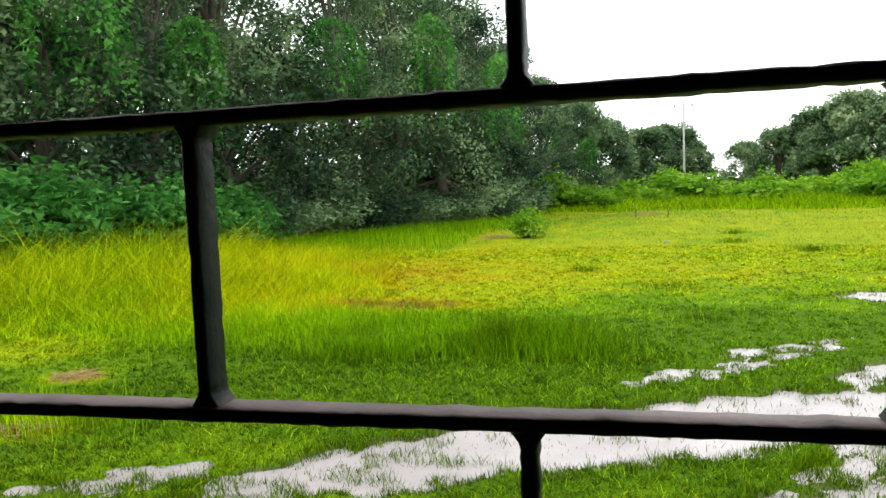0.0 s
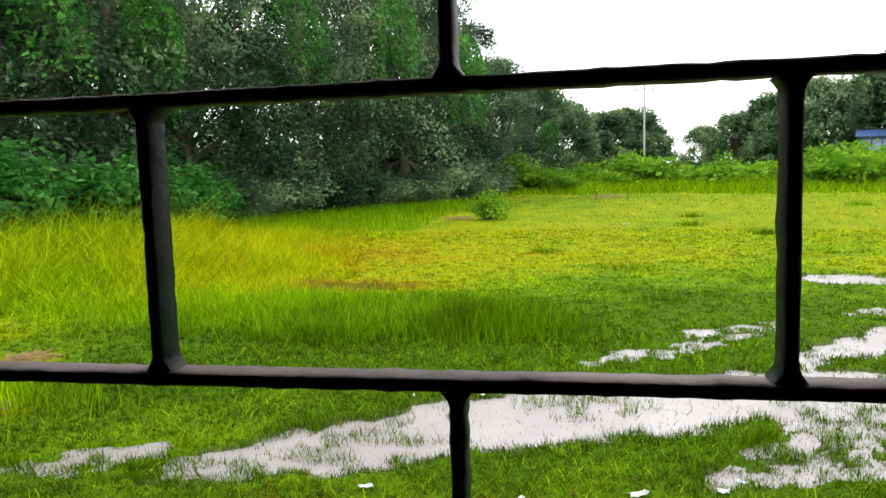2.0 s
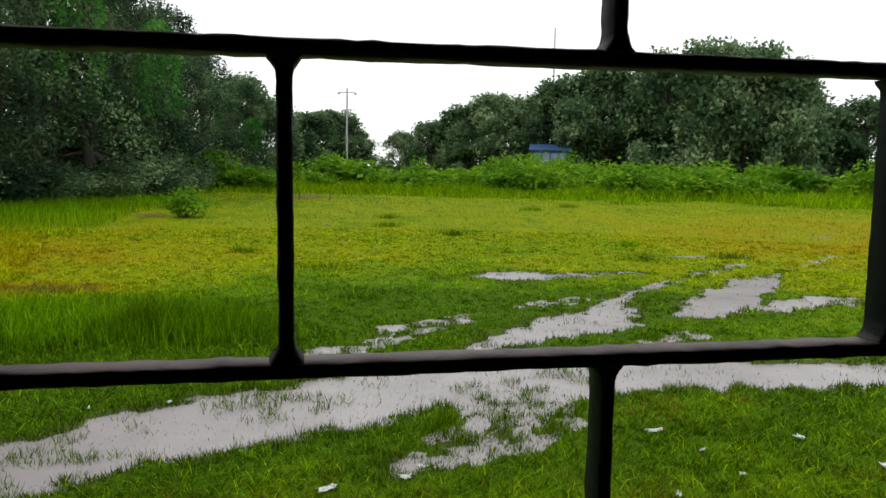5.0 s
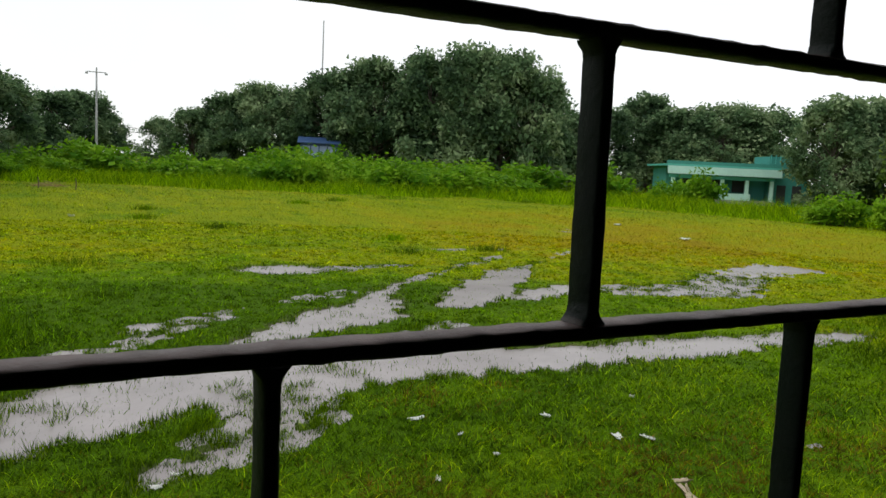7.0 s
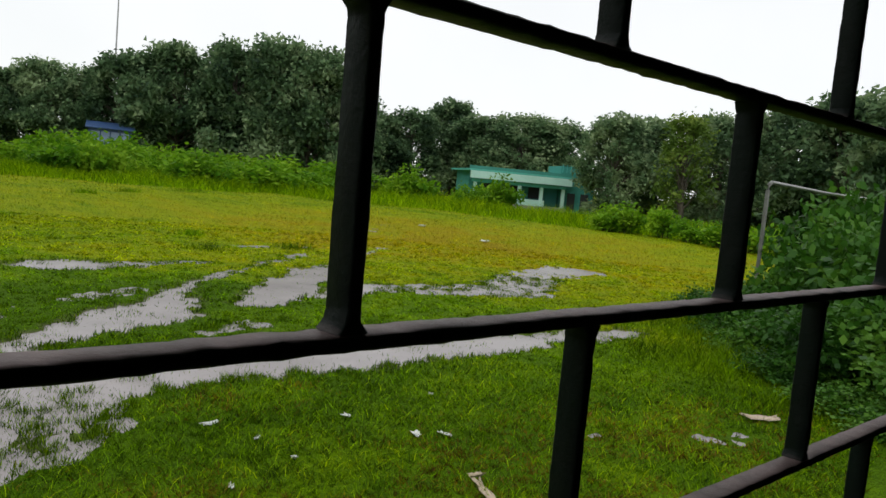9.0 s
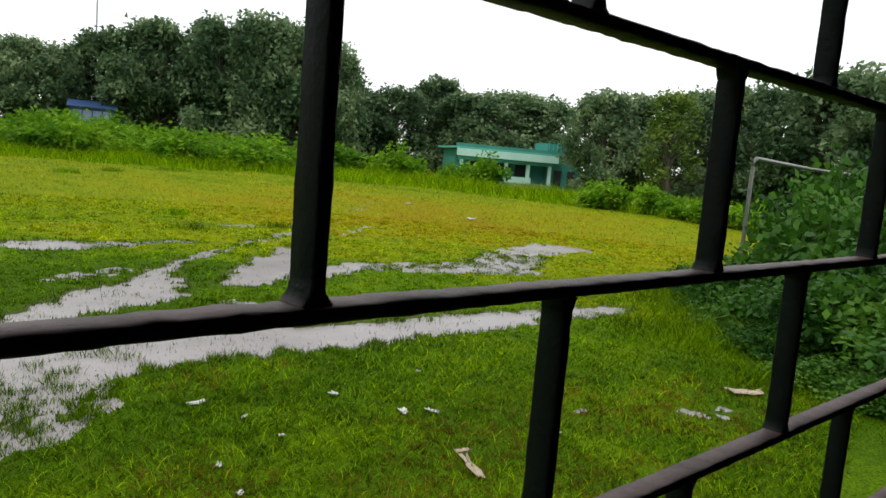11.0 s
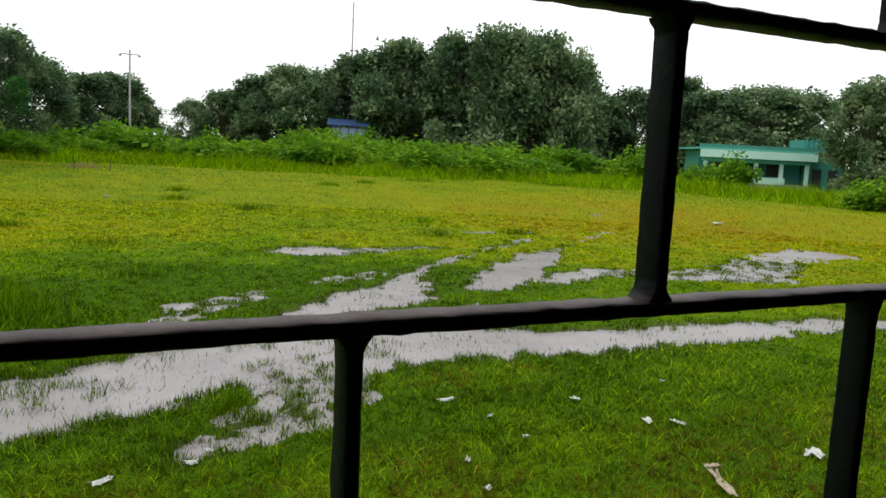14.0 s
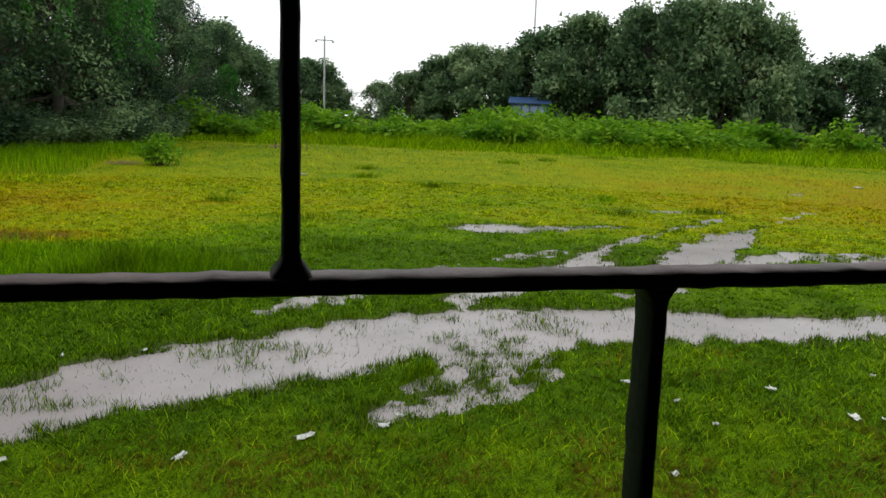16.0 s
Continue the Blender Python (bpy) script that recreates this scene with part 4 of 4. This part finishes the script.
# ---- school building, sheds, masts and goal ----
def house(base, turn, W, D, H):
    """Long low teal building with a pillared veranda, parapet and a raised stair head."""
    b = tagged(new("school_building"), "long low teal building with a pillared veranda", "building")
    b.matrix_basis = Matrix.Translation(base) @ Matrix.Rotation(radians(turn), 4, "Z")
    # the veranda's shade is put into this wall's darker teal
    part("wall", box_mesh("wall", M_TEALD, 0, 2.2, -0.3, W, D, H - 0.5), b, "teal wall behind the veranda, its shade put into a darker colour")
    part("plinth", box_mesh("plinth", M_CONC, -0.2, 0, -0.3, W + 0.2, 2.2, 0.45), b)
    part("roof", box_mesh("roof", M_TEAL, -0.6, -0.5, H - 0.5, W + 0.6, D + 0.3, H - 0.32), b, "teal roof slab")
    part("fascia", box_mesh("fascia", M_PALE, -0.5, -0.54, H - 1.2, W + 0.5, -0.40, H - 0.5), b, "pale teal fascia band")
    part("lintel", box_mesh("lintel", M_TEAL, -0.2, -0.02, H - 1.55, W + 0.1, 0.14, H - 1.25), b, "teal lintel beam")
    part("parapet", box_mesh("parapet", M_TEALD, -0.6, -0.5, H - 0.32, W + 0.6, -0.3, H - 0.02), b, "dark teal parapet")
    part("half_wall", box_mesh("half_wall", M_PALE, 4.5, 0.0, 0.45, W - 2.0, 0.12, 1.05), b, "pale veranda wall")
    n = 5
    for k in range(n):
        px = k * (W - 0.3) / (n - 1)
        part("pillar", box_mesh("pillar", M_PALE, px, -0.05, 0.45, px + 0.32, 0.27, H - 1.55, bevel=0.02), b, "pale teal square pillar")
    for k in range(3):
        px = 1.4 + k * (W - 3.0) / 2.6
        # dark panel on the solid wall, painted-in shade of the room inside
        w = part("window", box_mesh("window", M_DARKIN, px, 2.14, 1.15, px + 1.3, 2.19, 2.25), b, "dark panel painting in the shade of a window opening")
        part("window_frame", box_mesh("window_frame", M_TEAL, px - 0.08, 2.10, 2.25, px + 1.38, 2.19, 2.33), w)
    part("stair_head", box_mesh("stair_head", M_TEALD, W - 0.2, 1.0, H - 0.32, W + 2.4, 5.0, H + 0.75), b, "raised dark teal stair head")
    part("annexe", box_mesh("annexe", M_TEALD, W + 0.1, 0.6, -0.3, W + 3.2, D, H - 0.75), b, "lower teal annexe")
    for k in range(2):
        # dark slab on the annexe wall, painted-in shade of the doorway
        part("doorway", box_mesh("doorway", M_DARKIN, W + 0.5 + 1.4 * k, 0.52, 0.2, W + 1.3 + 1.4 * k, 0.58, 2.0), b, "dark panel painting in the shade of a doorway")
    for k in range(6):
        px = W - 0.1 + 0.42 * k
        part("roof_rail", box_mesh("roof_rail", M_TEAL, px, 0.9, H + 0.1, px + 0.06, 0.96, H + 0.9), b)
    return b


house((51.9, 52.5, 0.0), -31.0, 9.2, 8.0, 3.85)


def shed(name, base, turn, W, D, H, body, roof, label):
    b = tagged(new(name), label, "shed")
    b.matrix_basis = Matrix.Translation(base) @ Matrix.Rotation(radians(turn), 4, "Z")
    part("wall", box_mesh("wall", body, -W / 2, 0, -0.2, W / 2, D, H), b)
    bm = bmesh.new()
    r = bmesh.ops.create_cube(bm, size=1.0)
    for v in r["verts"]:
        v.co = Vector((v.co.x * (W + 0.6), D / 2 + v.co.y * (D + 0.8), H + 0.05 + v.co.z * 0.08 + (v.co.y + 0.5) * 0.7))
    part("roof", bm_mesh("roof", bm, roof), b, "sloping sheet roof")
    for k in range(4):
        px = -W / 2 + 0.2 + k * (W - 0.4) / 4
        part("panel", box_mesh("panel", M_BLUEP if body is M_BLUE else body, px + 0.06, -0.06, H - 1.35, px + (W - 0.4) / 4 - 0.06, -0.02, H - 0.25), b)
    return b


shed("blue_shed", (*at(18.55, 84.5), 0), -18.5, 4.0, 3.0, 4.1, M_BLUE, M_BLUE, "blue sheet-metal shed below the trees")
shed("white_hut", (*at(-7.0, 62.0), 0), 7, 1.8, 1.6, 2.3, M_FARW, M_STEEL, "small pale hut in the shade of the trees")
shed("pale_house", (*at(-29.0, 58.0), 0), 30, 9.0, 5.0, 3.4, M_FARW, M_STEEL, "pale house glimpsed behind the trees")


def mast(name, base, H, r, arms, label, category):
    b = tagged(new(name), label, category)
    b.matrix_basis = Matrix.Translation(base)
    part("pole", tubes("pole", [([(0, 0, -0.3), (0, 0, H * 0.5), (0, 0, H)], [r, r * 0.85, r * 0.6])], M_STEEL, 10), b)
    for z, w in arms:
        arm = part("crossarm", box_mesh("crossarm", M_STEEL, -w, -0.05, z, w, 0.05, z + 0.10, bevel=0.01), b)
        for s in (-1, 1):
            part("lamp_head", box_mesh("lamp_head", M_STEEL, s * w - 0.15, -0.15, z - 0.20, s * w + 0.15, 0.15, z, bevel=0.03), arm, "grey floodlight head")
    return b


mast("floodlight_mast", (*at(3.55, 95.0), 0), 11.4, 0.15, ((10.85, 1.0), ), "tall grey floodlight mast with a crossarm", "mast")
mast("radio_mast", (*at(18.62, 108.0), 0), 21.2, 0.14, (), "thin tall steel mast behind the trees", "mast")
mast("utility_pole", (*at(7.6, 120.0), 0), 6.6, 0.12, ((6.1, 0.7), ), "small far utility pole", "pole")
for k, z in enumerate((5.0, 5.6)):
    a, c = Vector((*at(3.5, 112), z + 0.4)), Vector((*at(8.2, 121), z + 0.3))
    pts = [a.lerp(c, t / 8) - Vector((0, 0, 1.2 * (t / 8) * (1 - t / 8))) for t in range(9)]
    tagged(new("cable", tubes("cable", [(pts, [0.03] * 9)], M_TWIG, 5)), "sagging dark overhead cable", "cable", "cables")

goal = tagged(new("football_goal"), "weathered grey pipe football goal overgrown by creepers", "goal")
gz = 2.68
part("post", tubes("post", [([(14.08, 6.16, -0.1), (14.08, 6.16, 1.2), (14.08, 6.16, gz - 0.16), (14.12, 6.165, gz - 0.04), (14.23, 6.175, gz)], [0.037] * 5)], M_PIPE, 10), goal)
part("post", tubes("post", [([(21.4, 6.95, -0.1), (21.4, 6.95, gz)], [0.037] * 2)], M_PIPE, 10), goal)
part("crossbar", tubes("crossbar", [([(14.23, 6.175, gz), (17.6, 6.54, gz - 0.03), (21.4, 6.95, gz)], [0.037] * 3)], M_PIPE, 10), goal)


# ---- litter on the grass ----
def scrap(name, px, py, w, l, turn, material, label, category, seed, curl=0.03):
    """A crumpled sheet, a few millimetres thick."""
    rg = np.random.default_rng(seed)
    n = 7
    u, v = np.meshgrid(np.linspace(-0.5, 0.5, n), np.linspace(-0.5, 0.5, n))
    cut = 1 - 0.35 * rg.uniform(0, 1, (n, n)) * ((np.abs(u) > 0.4) | (np.abs(v) > 0.4))
    X, Y = u * w * cut, v * l * cut
    Z = curl * (rg.uniform(0, 1, (n, n)) * 0.7 + 1.2 * np.abs(u) ** 2 + 0.5 * np.sin(v * 7 + seed))
    Z -= Z.min()
    V = np.concatenate([np.stack([X, Y, Z + 0.003], -1).reshape(-1, 3), np.stack([X, Y, Z], -1).reshape(-1, 3)])
    i = np.arange(n * n).reshape(n, n)
    top = np.stack([i[:-1, :-1], i[:-1, 1:], i[1:, 1:], i[1:, :-1]], -1).reshape(-1, 4)
    ring = np.concatenate([i[0, :], i[1:, -1], i[-1, -2::-1], i[-2:0:-1, 0]])
    nxt = np.roll(ring, -1)
    rim = np.stack([nxt, ring, ring + n * n, nxt + n * n], -1)
    me = mesh_np(name, V, np.concatenate([top, top[:, ::-1] + n * n, rim]), material)
    ob = new(name, me)
    ob.matrix_basis = Matrix.Translation((px, py, float(height(np.array(px), np.array(py))) + 0.012)) @ Matrix.Rotation(radians(turn), 4, "Z")
    return tagged(ob, label, category, "litter on the grass")


PAPERS = ((3.16, 5.39, 0.19), (3.34, 4.92, 0.09), (4.53, 4.40, 0.18), (4.76, 4.29, 0.17), (1.14, 4.98, 0.11), (0.98, 4.75, 0.12), (0.43, 4.62, 0.20), (2.75, 4.18, 0.10), (4.27, 5.05, 0.13), (5.43, 5.24, 0.07), (3.38, 4.43, 0.07), (2.66, 3.73, 0.09), (-0.35, 4.42, 0.16), (20.5, 19.5, 0.55), (22.5, 25.4, 0.45), (1.3, 27.2, 0.3), (-1.4, 4.5, 0.14), (-0.9, 6.75, 0.07), (-1.55, 6.6, 0.07))
for k, (px, py, w) in enumerate(PAPERS):
    scrap("paper_scrap", px, py, 0.8 * w, 0.8 * w * (0.42 + 0.09 * (k % 3)), 35 * k, M_PAPER, "crumpled white paper scrap lying on the wet grass", "paper", 40 + k, 0.018 if w < 0.3 else 0.05)
scrap("plastic_bag", 5.28, 3.41, 0.19, 0.15, 30, M_PAPER, "crumpled white plastic bag on the grass", "bag", 71, 0.03)
scrap("cardboard_piece", 8.1, 3.12, 0.42, 0.17, -42, M_CARD, "flat piece of wet brown cardboard", "cardboard", 72, 0.03)
scrap("wood_offcut", 4.21, 3.27, 0.08, 0.44, -25, M_CARD, "pale split wood offcut lying on the grass", "wood", 73, 0.02)
scrap("wood_offcut", 4.34, 3.49, 0.15, 0.06, -10, M_CARD, "short pale wood offcut on the grass", "wood", 74, 0.02)
scrap("red_wrapper", -5.95, 6.15, 0.30, 0.16, 20, M_RED, "rust-red wrapper in the long grass", "wrapper", 75, 0.06)
for k, (px, py, w, hh) in enumerate(((-6.6, 7.7, 0.55, 0.10), (-5.6, 5.75, 0.5, 0.08), (-5.3, 31.0, 1.0, 0.18), (1.0, 48.5, 1.6, 0.35))):
    rg2 = np.random.default_rng(800 + k)
    runs = []
    for q in range(60):
        a, r = rg2.uniform(0, 6.28), w * math.sqrt(rg2.uniform(0, 1)) * 0.6
        c = Vector((r * math.cos(a), r * math.sin(a), rg2.uniform(0.01, hh) * (1 - r / w)))
        e = Vector((rg2.normal(0, 1), rg2.normal(0, 1), rg2.normal(0, 0.25))).normalized() * w * 0.22
        runs.append(((c - e, c + Vector((0, 0, 0.01)), c + e), (0.002 + 0.003 * w, 0.003 + 0.003 * w, 0.002)))
    ob = new("debris_mound", tubes("debris_mound", runs, M_STRAW, 5))
    ob.location = (px, py, float(height(np.array(px), np.array(py))))
    tagged(ob, "low heap of dead reddish-brown stalks" if k < 2 else "low heap of straw-coloured debris and stalks", "debris")
for k, (px, py) in enumerate(((0.4, 46.5), (2.2, 45.8))):
    ob = new("wooden_stake", tubes("wooden_stake", [([(0, 0, -0.1), (0.03, 0, 0.35), (0.0, 0.02, 0.65)], [0.035, 0.03, 0.02])], M_TWIG, 7))
    ob.location = (px, py, 0.05)
    tagged(ob, "short dark wooden stake in the grass", "stake", "stakes")
